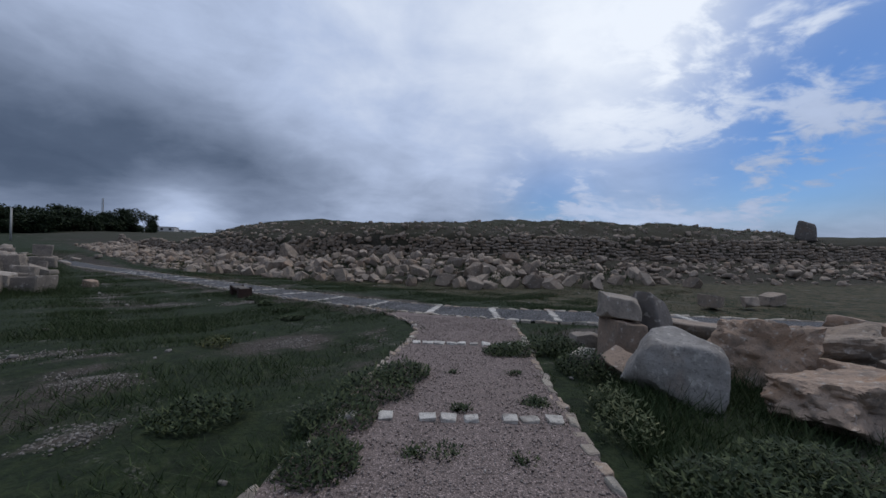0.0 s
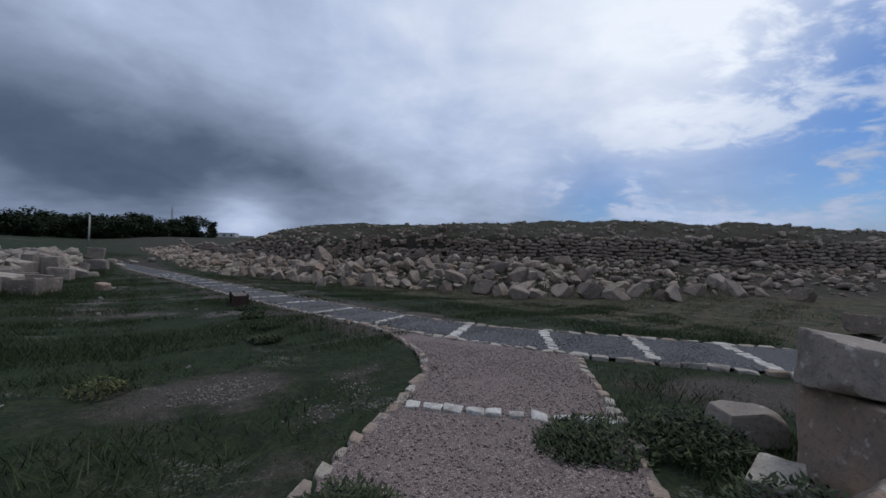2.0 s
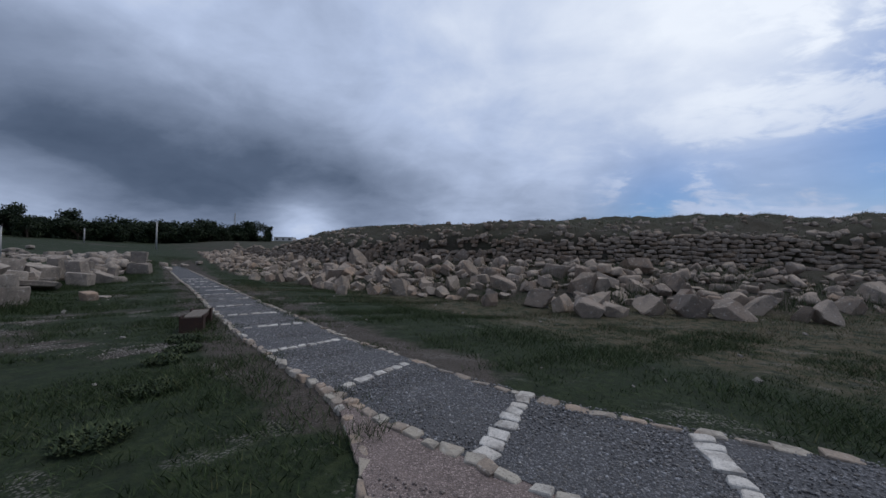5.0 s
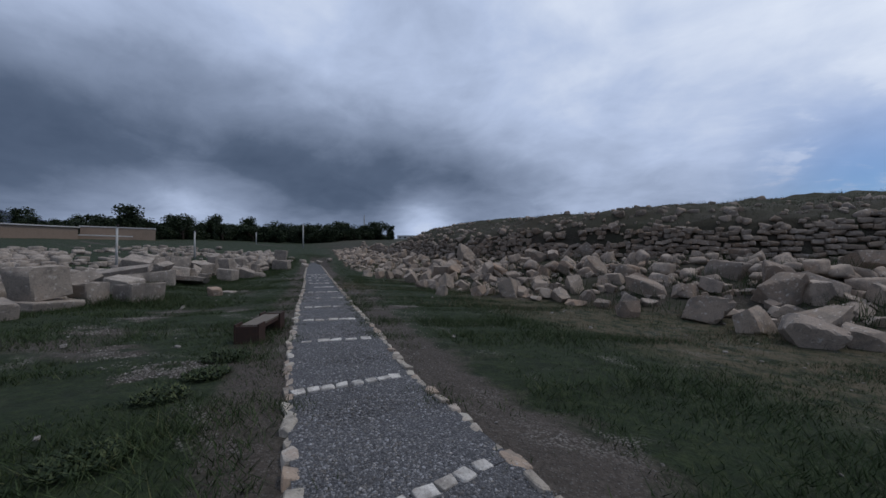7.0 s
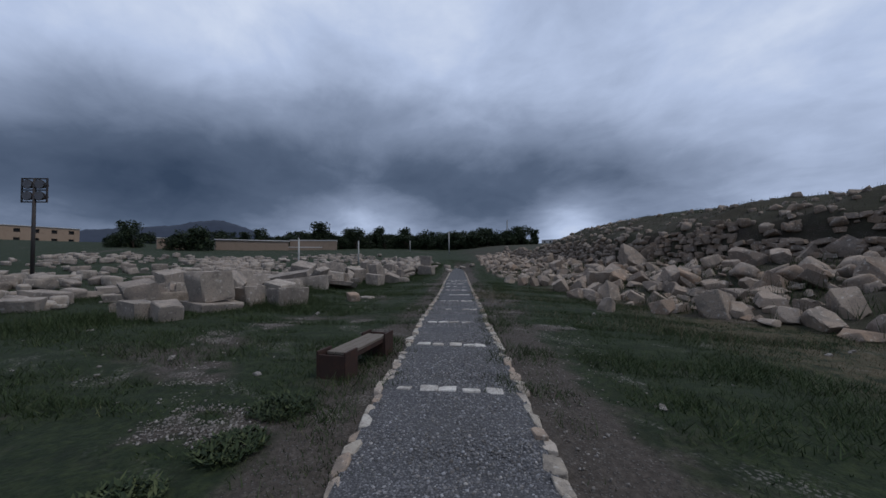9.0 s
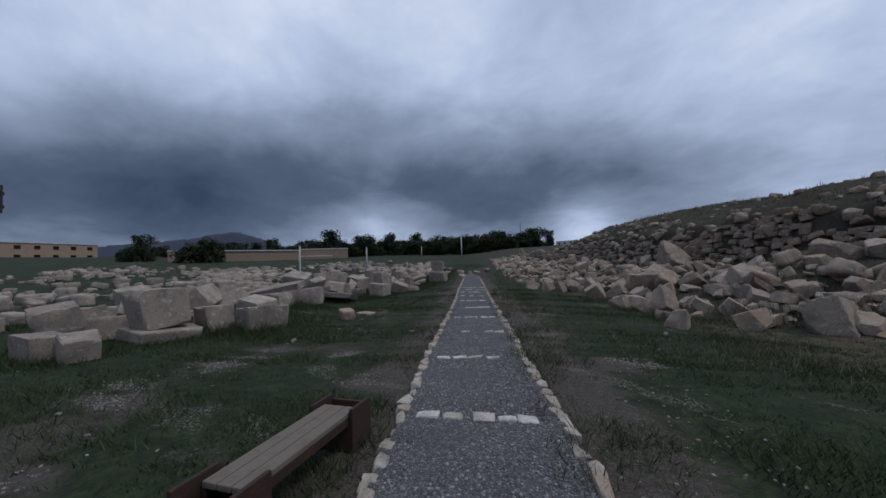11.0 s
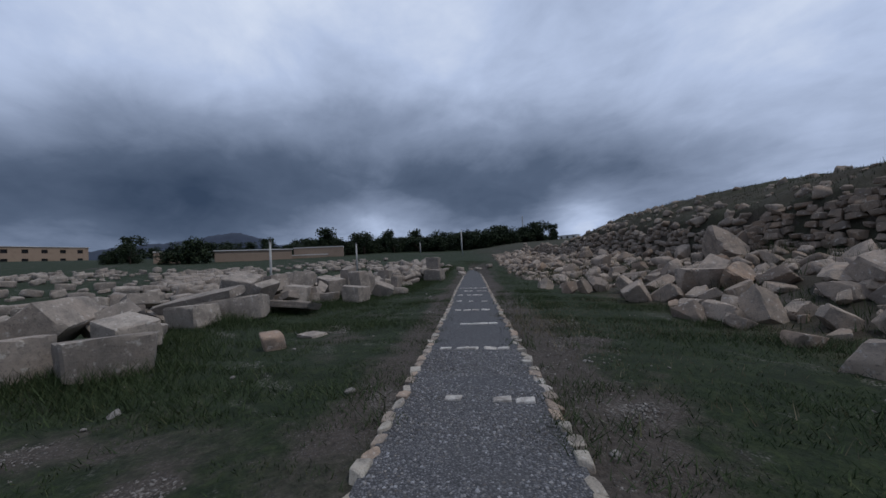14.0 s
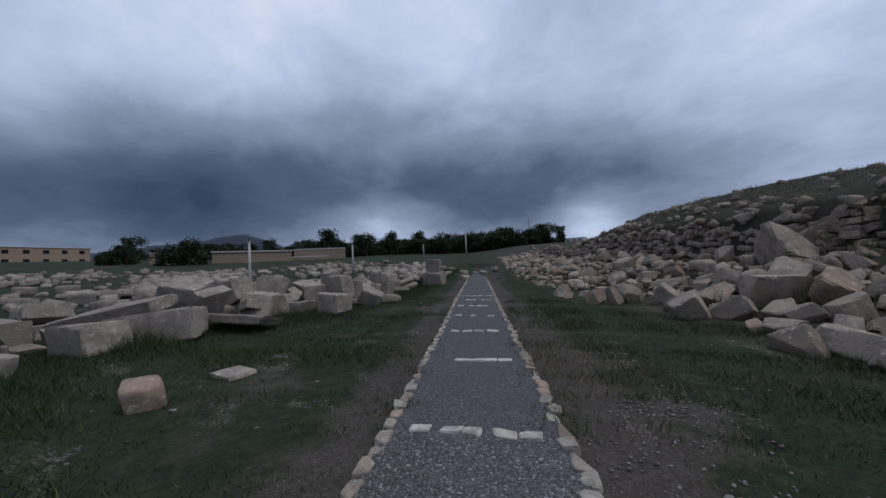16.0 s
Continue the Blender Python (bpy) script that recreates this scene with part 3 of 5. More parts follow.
# ---- the paths ----
def strip(name, left, right, mat, lift, label):
    """A gravel sheet between two lines, following the bed."""
    def dense(line, n):
        seg = [math.dist(a, b) for a, b in zip(line, line[1:])]
        cum = np.concatenate([[0], np.cumsum(seg)])
        t = np.linspace(0, cum[-1], n)
        return np.stack([np.interp(t, cum, [p[0] for p in line]), np.interp(t, cum, [p[1] for p in line])], -1)
    n, w = 220, 9
    a, b = dense(left, n), dense(right, n)
    f = np.linspace(0, 1, w)[None, :, None]
    grid = a[:, None] * (1 - f) + b[:, None] * f
    x, y = grid[..., 0].ravel(), grid[..., 1].ravel()
    far = np.hypot(x + 8, y - 14)
    z = -0.11 + 0.025 * np.maximum(far - 32, 0) + lift + 0.008 * wave(x, y, 2.5, 4)
    k = np.arange(n * w).reshape(n, w)
    q = np.stack([k[:-1, :-1], k[:-1, 1:], k[1:, 1:], k[1:, :-1]], -1).reshape(-1)
    ob = soup(name, np.stack([x, y, z], -1), 4, q, mat)
    return tagged(ob, label, "path", kind="structure")


grey_path = strip("path_grey", GREY_LEFT, GREY_RIGHT, M_GREY, 0.045, "grey gravel footpath edged with pale stones")
east_path = strip("path_east", [(-2.25, 9.95), (-1.0, 9.32), (0.7, 8.62), (1.65, 8.3)] + EAST_NEAR[1:], EAST_FAR, M_GREY, 0.041, "grey gravel branch of the footpath")
pink_path = strip("path_pink", [(-1.3, -4.0), (-1.2, 2.4), (-0.82, 5.0), (-0.5, 7.2), (-1.0, 8.5), (-2.1, 9.85)], [(1.2, -4), (1.22, 2.5), (1.32, 4.5), (1.55, 7.0), (1.65, 8.3), (1.6, 8.32)], M_PINK, 0.036, "pinkish gravel footpath with weeds")


def kerb_row(line, parent, library, name, step, size, limit=1e9, top=0.0, start=0.0):
    heap = None
    for x, y, a in along(line, step, 0.18, start):
        far = math.hypot(x + 8, y - 14)
        z = -0.11 + 0.025 * max(far - 32, 0)
        l, w, h = step * rng.uniform(0.80, 1.03), size * rng.uniform(0.75, 1.20), 0.16 * rng.uniform(0.85, 1.15)
        m = stone_pose(x + rng.normal(0, 0.012), y + rng.normal(0, 0.012), z + 0.062 - h / 2 + rng.uniform(-0.012, 0.016) + top, l, w, h, rng.normal(0, 0.07), rng.normal(0, 0.05), a + rng.normal(0, 0.10))
        k = int(rng.integers(len(library)))
        if far > limit:
            heap = heap or Heap(library)
            heap.add(k, m)
        else:
            ob = new(name, library[k])
            ob.parent = parent
            ob.matrix_basis = m
    if heap:
        tagged(heap.link("far_kerb_stones", library[0].materials[0], parent), kind="stuff")


# ---- rubble along the bank ----
HEROES = [hewn("rubble", 150 + i, M_RUBBLE, 12, 0.24, 6, 110, 0.022, 3.4, (0.42, 0.66), 22) for i in range(16)]
PLACED = []


def boulder(x, y, z, size, turn):
    """One large angular stone of the bank; z is the level of its foot."""
    k = len(PLACED)
    ob = new("rubble_stone", HEROES[k % 16])
    ob.matrix_basis = Matrix.LocRotScale((x, y, z + size[2] * 0.46), Euler([radians(a) for a in turn]), size)
    slab = size[2] < 0.45 * size[0]
    tagged(ob, "flat limestone slab lying on the rubble bank" if slab else "large angular limestone boulder among the rubble bank", "stone", "rubble stones on the bank")
    PLACED.append((x, y, size[0] * 0.5))


boulder(-11.96, 23.77, -0.41, (0.63, 0.43, 0.49), (-51, 8, 5))
boulder(-12.53, 26.27, -0.28, (0.55, 0.38, 0.44), (-4, -40, 12))
boulder(-11.69, 25.28, -0.28, (0.37, 0.39, 0.37), (66, 5, 6))
boulder(-10.85, 24.41, -0.47, (0.62, 0.55, 0.79), (-13, -21, 2))
boulder(-10.91, 23.38, -0.38, (0.50, 0.40, 0.31), (-5, 19, 9))
boulder(-13.59, 27.58, -0.29, (0.95, 0.60, 1.13), (31, 11, 7))
boulder(-12.42, 27.85, -0.13, (0.74, 0.86, 0.88), (11, 39, 9))
boulder(-14.59, 25.98, -0.47, (0.76, 0.50, 0.77), (20, -18, 20))
boulder(-17.44, 28.05, -0.38, (0.66, 0.79, 0.59), (12, 2, 53))
boulder(-17.50, 27.20, -0.39, (0.41, 0.44, 0.65), (20, -19, -10))
boulder(-17.48, 26.23, -0.28, (0.49, 0.50, 0.57), (14, -9, 9))
boulder(-19.99, 27.54, -0.30, (0.75, 0.81, 0.55), (-1, 28, 64))
boulder(-17.29, 30.45, -0.06, (1.26, 1.10, 0.47), (10, -2, 3))
boulder(-18.42, 33.02, 0.27, (0.69, 0.55, 0.52), (12, -4, 7))
boulder(-14.56, 33.35, 0.41, (1.62, 1.41, 1.18), (-50, 14, 32))
boulder(-14.15, 34.33, 1.32, (1.00, 1.08, 0.85), (1, -19, 37))
boulder(-17.21, 35.00, 0.68, (0.82, 0.63, 0.93), (-18, 14, 56))
boulder(-11.49, 27.94, 0.05, (0.78, 0.79, 0.56), (-20, -43, -2))
boulder(-12.69, 31.79, 0.54, (0.70, 0.77, 0.49), (-12, 32, -20))
boulder(-11.94, 30.77, 0.41, (0.41, 0.31, 0.39), (-21, 28, 11))
boulder(-15.16, 34.61, 1.89, (0.41, 0.33, 0.48), (-34, 34, 39))
boulder(-12.82, 33.40, 0.92, (0.51, 0.53, 0.64), (23, 7, -5))
boulder(-11.97, 31.90, 0.66, (0.43, 0.29, 0.33), (-16, 27, -30))
boulder(-15.72, 29.58, -0.07, (0.43, 0.45, 0.69), (-6, 4, 42))
boulder(-17.53, 34.07, 0.58, (0.65, 0.49, 0.40), (-35, 0, 59))
boulder(-21.05, 33.79, 0.32, (0.71, 0.68, 0.80), (4, -6, 42))
boulder(-7.91, 22.58, -0.45, (0.58, 0.55, 0.52), (16, -16, 12))
boulder(-8.67, 20.82, -0.30, (0.45, 0.39, 0.50), (11, 4, 88))
boulder(-8.93, 24.33, -0.44, (0.52, 0.44, 0.61), (30, -41, 3))
boulder(-9.66, 24.15, -0.43, (0.37, 0.44, 0.61), (11, -46, 49))
boulder(-9.85, 26.38, -0.11, (0.53, 0.61, 0.51), (-26, -20, -8))
boulder(-9.26, 26.30, -0.14, (0.43, 0.34, 0.62), (13, 41, 6))
boulder(-9.84, 28.55, 0.26, (0.76, 0.74, 0.76), (3, 35, 33))
boulder(-8.34, 25.03, -0.25, (0.44, 0.30, 0.29), (-22, -4, -14))
boulder(-8.43, 27.71, 0.15, (0.55, 0.38, 0.39), (13, -6, -5))
boulder(-8.83, 28.56, 0.47, (0.44, 0.46, 0.35), (-14, -19, 22))
boulder(-8.22, 25.74, -0.11, (0.60, 0.47, 0.33), (-5, -11, -25))
boulder(-9.65, 22.04, -0.32, (0.38, 0.29, 0.28), (10, 17, 20))
boulder(-8.21, 29.42, 0.66, (0.58, 0.51, 0.64), (2, 3, -37))
boulder(-6.89, 23.51, -0.56, (0.84, 0.97, 0.85), (-16, -10, -2))
boulder(-6.31, 23.61, -0.47, (0.40, 0.44, 0.45), (17, -8, 14))
boulder(-4.64, 23.68, -0.54, (0.93, 0.63, 0.53), (13, 34, -46))
boulder(-4.37, 25.07, -0.36, (0.73, 0.75, 0.87), (-10, 3, 33))
boulder(-3.61, 23.85, -0.52, (0.57, 0.47, 0.58), (21, 3, 53))
boulder(-2.93, 23.14, -0.59, (0.54, 0.60, 0.40), (-3, 16, -10))
boulder(-5.37, 32.32, 1.04, (1.07, 1.23, 1.16), (20, 44, 8))
boulder(-7.95, 30.40, 0.81, (0.97, 0.81, 0.95), (3, 15, 1))
boulder(-5.61, 28.15, 0.48, (0.74, 0.76, 0.66), (0, 32, -7))
boulder(-4.17, 27.87, 0.29, (0.99, 0.96, 1.02), (-13, -19, -12))
boulder(-3.95, 32.13, 1.37, (0.80, 0.80, 0.86), (3, 21, 10))
boulder(-7.12, 31.01, 0.95, (0.65, 0.62, 0.88), (33, 5, 20))
boulder(-6.57, 31.97, 1.08, (0.46, 0.40, 0.89), (-32, 15, -37))
boulder(-2.12, 23.39, -0.55, (0.61, 0.70, 0.59), (0, 23, -1))
boulder(-1.99, 21.34, -0.62, (0.53, 0.38, 0.58), (7, -11, -4))
boulder(-2.93, 26.29, 0.05, (0.64, 0.56, 0.60), (-3, -4, -19))
boulder(-3.38, 25.94, -0.04, (0.46, 0.48, 0.47), (-43, -3, -28))
boulder(-1.98, 26.34, -0.05, (0.51, 0.46, 0.64), (25, -39, 5))
boulder(-2.52, 29.57, 0.72, (0.72, 0.83, 0.74), (-21, 11, -11))
boulder(-3.91, 23.14, -0.59, (0.57, 0.67, 0.28), (-1, 1, -25))
boulder(-3.32, 25.25, -0.21, (0.34, 0.30, 0.37), (15, -23, -13))
boulder(1.73, 19.68, -0.62, (0.89, 0.90, 0.75), (-11, 35, -6))
boulder(0.97, 20.79, -0.63, (0.73, 0.71, 0.68), (-16, -1, 57))
boulder(2.78, 19.98, -0.59, (0.68, 0.61, 0.54), (3, 10, -18))
boulder(0.05, 22.29, -0.70, (0.93, 1.05, 0.89), (-11, 15, 2))
boulder(2.21, 24.33, -0.35, (0.99, 0.74, 1.39), (-24, 35, -14))
boulder(5.57, 28.83, 0.59, (1.17, 1.35, 1.09), (-19, -15, -1))
boulder(2.96, 24.52, -0.27, (0.62, 0.72, 1.09), (15, 24, 7))
boulder(1.08, 27.46, 0.41, (1.37, 1.28, 0.86), (17, 12, -8))
boulder(1.95, 31.94, 1.02, (1.29, 1.32, 1.05), (26, 5, -16))
boulder(1.93, 20.38, -0.58, (0.90, 0.99, 0.65), (38, -4, -8))
boulder(4.14, 21.07, -0.61, (0.85, 0.80, 0.77), (24, -37, -3))
boulder(5.43, 21.01, -0.66, (1.03, 0.78, 0.92), (-16, 30, -2))
boulder(6.37, 20.65, -0.60, (0.69, 0.75, 0.69), (4, -31, -36))
boulder(8.06, 22.10, -0.62, (0.58, 0.45, 0.89), (-18, 37, -26))
boulder(14.32, 25.93, -0.38, (0.76, 0.80, 1.05), (1, -45, -49))
boulder(14.34, 24.42, -0.70, (0.69, 0.60, 1.13), (-23, -27, -24))
boulder(9.11, 20.66, -0.64, (0.53, 0.64, 0.81), (-34, -14, -4))
boulder(8.55, 20.75, -0.59, (0.37, 0.44, 0.67), (19, 31, -25))
boulder(2.29, 25.48, 0.10, (0.85, 0.88, 1.09), (-1, 18, 2))
boulder(16.28, 22.63, -0.62, (0.88, 0.77, 0.74), (-9, 6, -54))
boulder(15.60, 24.48, -0.59, (0.42, 0.37, 0.58), (-26, -31, -50))
boulder(3.30, 25.47, -0.00, (1.12, 0.75, 0.82), (-19, 13, -11))
boulder(7.70, 22.93, -0.59, (0.66, 0.71, 0.93), (19, -13, 0))
boulder(11.83, 23.80, -0.60, (0.72, 0.58, 0.69), (-14, 22, -52))
boulder(9.60, 24.35, -0.44, (0.69, 0.68, 0.78), (16, -12, 17))


def rubble():
    far = Heap(RUBBLE_LOW)
    cells, near = {}, 0

    def free(x, y, r, tight=0.88):
        c = (int(x // 1.5), int(y // 1.5))
        for i in (-1, 0, 1):
            for j in (-1, 0, 1):
                for qx, qy, qr in cells.get((c[0] + i, c[1] + j), ()):
                    if (qx - x) ** 2 + (qy - y) ** 2 < ((qr + r) * tight) ** 2:
                        return False
        cells.setdefault(c, []).append((x, y, r))
        return True

    n = 32000
    xs, ys = rng.uniform(-58, 46, n), rng.uniform(20, 60, n)
    df, dw, hz = signed(FOOT, xs, ys), signed(WALL, xs, ys), height(xs, ys)
    thin = 0.5 + 0.5 * wave(xs, ys, 0.9, 71)
    for layer in (0, 1):
        cells.clear()
        for x, y, r in PLACED:
            cells.setdefault((int(x // 1.5), int(y // 1.5)), []).append((x, y, r))
        for k in range(layer * n // 2, (layer + 1) * n // 2):
            x, y, d, w = xs[k], ys[k], df[k], dw[k]
            if d < 0.05 or w > -0.4 or d > 10.5 or (layer and d < 1.8):
                continue
            if rng.random() < (0.30 if d < 6.5 else 0.55) + 0.35 * layer * (thin[k] < 0.5):
                continue
            if x > 7 and rng.random() < min(0.5, 0.2 + 0.03 * (x - 7)):
                continue
            big = 0.22 + 0.55 * rng.random() ** 2.2
            if d < 5 and -24 < x < 7 and rng.random() < 0.10:
                big = rng.uniform(0.65, 0.95)
            if x > 8:
                big *= 0.8
            if not free(x, y, big * 0.5):
                continue
            sx, sy, sz = big * rng.uniform(0.9, 1.45), big * rng.uniform(0.7, 1.1), big * rng.uniform(0.4, 0.95)
            z = hz[k] + sz * (0.28 if layer == 0 else 0.70)
            m = stone_pose(x, y, z, sx, sy, sz, rng.normal(0, 0.38), rng.normal(0, 0.38), rng.uniform(0, 6.28))
            lib = int(rng.integers(len(RUBBLE)))
            if near < 230 and d < 4.0 and -20 < x < 7:
                near += 1
                ob = new("rubble_stone", RUBBLE[lib])
                ob.matrix_basis = m
                tagged(ob, "angular pale limestone rubble stone on the bank", "stone", "rubble stones on the bank")
            else:
                far.add(lib, m)
    tagged(far.link("rubble_heap", M_RUBBLE_FAR), "bank of loose angular limestone rubble", "rubble", kind="stuff")


rubble()


# ---- terrace wall ----
def terrace_wall():
    wall = empty("terrace_wall", Matrix(), "ruined dry stone terrace wall of rough courses", "wall", kind="structure")
    heap, count = Heap(WALLERS), 0
    pts = along([p for p in WALL if -61 < p[0] < 61], 0.34, 0.25)
    for course in range(8):
        for x, y, a in pts:
            wild = 0.40 + 0.60 * float(ramp01(-x, -3, 6))
            jx = rng.uniform(-0.1, 0.1)
            nxt = (math.sin(a), -math.cos(a))
            rows = 8 - 2.5 * (0.5 + 0.5 * math.sin(x * 0.35 + 1)) - 2.5 * max(0, (x - 34) / 14) - 2.2 * max(0, (-x - 20) / 18) ** 0.5
            if course > rows or rng.random() < 0.06 + 0.16 * (wild - 0.40):
                continue
            if -9 < x < -3 and course > 3 and rng.random() < 0.6:
                continue
            l, w, h = rng.uniform(0.26, 0.56), rng.uniform(0.45, 0.65), rng.uniform(0.19, 0.25) + 0.09 * wild * rng.random()
            off = -0.02 - 0.085 * course + rng.normal(0, 0.05)
            bx, by = x - nxt[0] * off + math.cos(a) * jx, y - nxt[1] * off + math.sin(a) * jx
            z = WALL_FLOOR(x, y) + 0.10 + 0.285 * course + rng.normal(0, 0.05 * wild)
            m = stone_pose(bx, by, z, l, w, h, rng.normal(0, 0.14 * wild), rng.normal(0, 0.18 * wild), a + rng.normal(0, 0.3 * wild))
            k = int(rng.integers(len(WALLERS)))
            if count < 300 and -14 < x < 2:
                count += 1
                ob = new("stone", WALLERS[k])
                ob.parent = wall
                ob.matrix_basis = m
            else:
                heap.add(k, m)
    tagged(heap.link("wall_stones", M_WALL_FAR, wall), kind="stuff")


def WALL_FLOOR(x, y):
    return h1(x, y - 0.9)


terrace_wall()


# ---- stones on the mound ----
def mound_stones():
    heap = Heap(RUBBLE_LOW)
    for _ in range(850):
        x = rng.uniform(-36, 40)
        wy = np.interp(x, [p[0] for p in WALL[::-1]], [p[1] for p in WALL[::-1]])
        y = wy + 0.4 + 9 * rng.random() ** 3.2
        b = 0.13 + 0.36 * rng.random() ** 1.8
        heap.add(int(rng.integers(20)), stone_pose(x, y, h1(x, y) + b * 0.05, b * 1.15, b, b * 0.9, rng.normal(0, 0.3), rng.normal(0, 0.3), rng.uniform(0, 6)))
    tagged(heap.link("mound_stones", M_WALL_FAR), "small loose stones on the grassy mound", "stones", kind="stuff")


mound_stones()


def single_rock(name, seed, size, place, turn, mat, label, jitter=0.2, cut=0.3, round_=0.0, rug=0.05, group=""):
    """One stone seen from near; round_ wears its edges, rug its skin."""
    me = hewn(name, seed, mat, 26 if rug > 0.1 else 18, 0.14, 9 if round_ else 6, 30 - 22 * round_ if round_ else 50, rug * (1.15 if rug > 0.1 else 0.8), 2.6 if rug < 0.1 else 4.2, (0.50, 0.58) if round_ else (0.50, 0.74), 32)
    ob = new(name, me)
    ob.matrix_basis = Matrix.LocRotScale(place, Euler([radians(a) for a in turn]), size)
    return tagged(ob, label, "stone", group)


# ---- boulders by the pink path ----
NEAR = "boulders beside the pink path"
single_rock("grey_boulder", 11, (1.02, 0.72, 0.82), (2.74, 4.08, 0.22), (4, 14, -14), M_BOULDER, "large rounded grey boulder lying in tall weeds", round_=0.12, rug=0.085, group=NEAR)
single_rock("limestone_block", 12, (0.62, 0.62, 0.78), (2.70, 5.28, 0.15), (0, 4, 10), M_TAN, "pinkish limestone block carrying another stone", rug=0.07, group=NEAR)
single_rock("limestone_block", 46, (0.60, 0.46, 0.38), (2.69, 5.30, 0.70), (0, 9, 6), M_BLOCK, "pale squared stone resting on another block", rug=0.05, group=NEAR)
single_rock("dark_boulder", 14, (0.56, 0.52, 0.68), (3.30, 5.52, 0.52), (0, 6, 30), M_DARKROCK, "dark rounded boulder leaning on stacked blocks", round_=0.6, group=NEAR)
single_rock("limestone_block", 15, (0.7, 0.6, 0.42), (3.35, 5.5, 0.02), (0, 0, 40), M_RUBBLE, "limestone block under the dark boulder", group=NEAR)
single_rock("limestone_block", 47, (0.36, 0.5, 0.42), (2.42, 4.75, 0.0), (20, -30, 20), M_TAN, "narrow tilted limestone piece before the stack", rug=0.06, group=NEAR)
single_rock("pale_stone", 16, (0.46, 0.38, 0.30), (2.43, 6.0, 0.03), (0, 0, 8), M_BLOCK, "small pale flat stone in the weeds", group=NEAR)
single_rock("limestone_slab", 17, (1.25, 0.8, 0.40), (4.6, 6.3, 0.10), (3, 4, -12), M_RUBBLE, "long flat limestone slab in the weeds", 0.14, 0.3, group=NEAR)
single_rock("rusty_rock", 18, (1.05, 1.0, 0.95), (4.3, 4.75, 0.20), (0, 12, 35), M_REDROCK, "rough rust-stained limestone rock", 0.3, 0.5, rug=0.17, group=NEAR)
single_rock("rusty_rock", 19, (1.45, 1.1, 0.72), (5.6, 5.1, 0.08), (5, -8, -15), M_RUBBLE, "large pale limestone rock with hollows", 0.3, 0.5, rug=0.17, group=NEAR)
single_rock("rusty_rock", 20, (1.3, 0.9, 0.55), (4.15, 3.6, 0.02), (-4, 6, 20), M_REDROCK, "low rust-coloured limestone rock", 0.3, 0.5, rug=0.17, group=NEAR)
single_rock("pale_stone", 21, (0.60, 0.5, 0.42), (7.6, 6.6, 0.20), (0, 0, 20), M_BLOCK, "small pale rounded stone on the rocks", round_=0.5, group=NEAR)
single_rock("rusty_rock", 22, (1.3, 1.1, 0.75), (7.1, 5.7, 0.10), (0, 5, 50), M_REDROCK, "rust-stained limestone rock in grass", 0.3, 0.5, rug=0.1, group=NEAR)
single_rock("rusty_rock", 23, (1.2, 0.9, 0.55), (5.5, 3.7, 0.02), (0, 5, 50), M_RUBBLE, "broken limestone rock in tall grass", 0.3, 0.5, rug=0.1, group=NEAR)
single_rock("pale_stone", 24, (0.4, 0.3, 0.25), (2.1, 5.2, -0.03), (0, 0, 50), M_KERB, "small stone beside the kerb", group=NEAR)
single_rock("rusty_rock", 32, (0.8, 0.6, 0.5), (4.9, 4.2, 0.0), (0, 5, 50), M_REDROCK, "small rust-stained limestone rock", 0.3, 0.5, rug=0.1, group=NEAR)
single_rock("rusty_rock", 33, (1.1, 0.8, 0.5), (6.6, 4.4, 0.0), (0, 5, 10), M_RUBBLE, "flat broken limestone rock", 0.3, 0.5, rug=0.1, group=NEAR)
single_rock("pale_stone", 25, (0.75, 0.6, 0.5), (10.2, 13.2, -0.2), (0, 10, 20), M_RUBBLE, "lone pale stone in the grass", group="stones in the grass")
single_rock("pale_stone", 26, (0.55, 0.5, 0.4), (12.0, 13.6, -0.25), (0, 10, 70), M_RUBBLE, "lone pale stone in the grass", group="stones in the grass")
single_rock("pale_stone", 27, (0.9, 0.7, 0.5), (13.6, 14.4, -0.25), (0, -10, 10), M_RUBBLE, "lone pale stone in the grass", group="stones in the grass")
single_rock("dark_boulder", 28, (1.7, 1.6, 2.3), (37.2, 35.6, h1(37.2, 35.6) + 0.85), (0, 0, 40), M_DARKROCK, "dark upright rounded boulder on the mound", round_=0.95)
single_rock("round_stone", 29, (0.46, 0.42, 0.44), (-15.2, 15.05, -0.02), (10, 10, 0), M_REDROCK, "single rounded pinkish stone in the grass", round_=0.9, group="stones in the grass")


# ---- fallen blocks on the field ----
FIELD = "fallen dressed blocks"


def block(k, size, place, turn, label, sink=0.0):
    ob = new("stone_block", BLOCKS[k % len(BLOCKS)])
    x, y, z = place
    ob.matrix_basis = Matrix.LocRotScale((x, y, h1(x, y) + z + size[2] / 2 - sink), Euler([radians(a) for a in turn]), size)
    return tagged(ob, label, "stone block", FIELD)


big_slab = "flat limestone slab lying on the grass"
cube = "squared pale limestone block on the grass"
tilted = "tilted limestone slab leaning on other blocks"
stack = "thick limestone slab under a large block"
block(0, (1.40, 1.2, 0.30), (-14.85, 10.65, 0), (2, 3, 115), stack, 0.05)
block(1, (1.15, 0.9, 0.95), (-14.95, 10.65, 0.22), (0, -2, 117), "large squared limestone block set on a slab")
block(2, (0.72, 0.7, 0.75), (-15.4, 11.65, 0), (0, 4, 115), cube, 0.08)
block(3, (1.10, 0.85, 0.72), (-14.95, 12.7, 0), (0, 2, 111), cube, 0.08)
block(6, (1.0, 0.7, 0.55), (-16.3, 12.7, 0.1), (4, 12, 40), tilted)
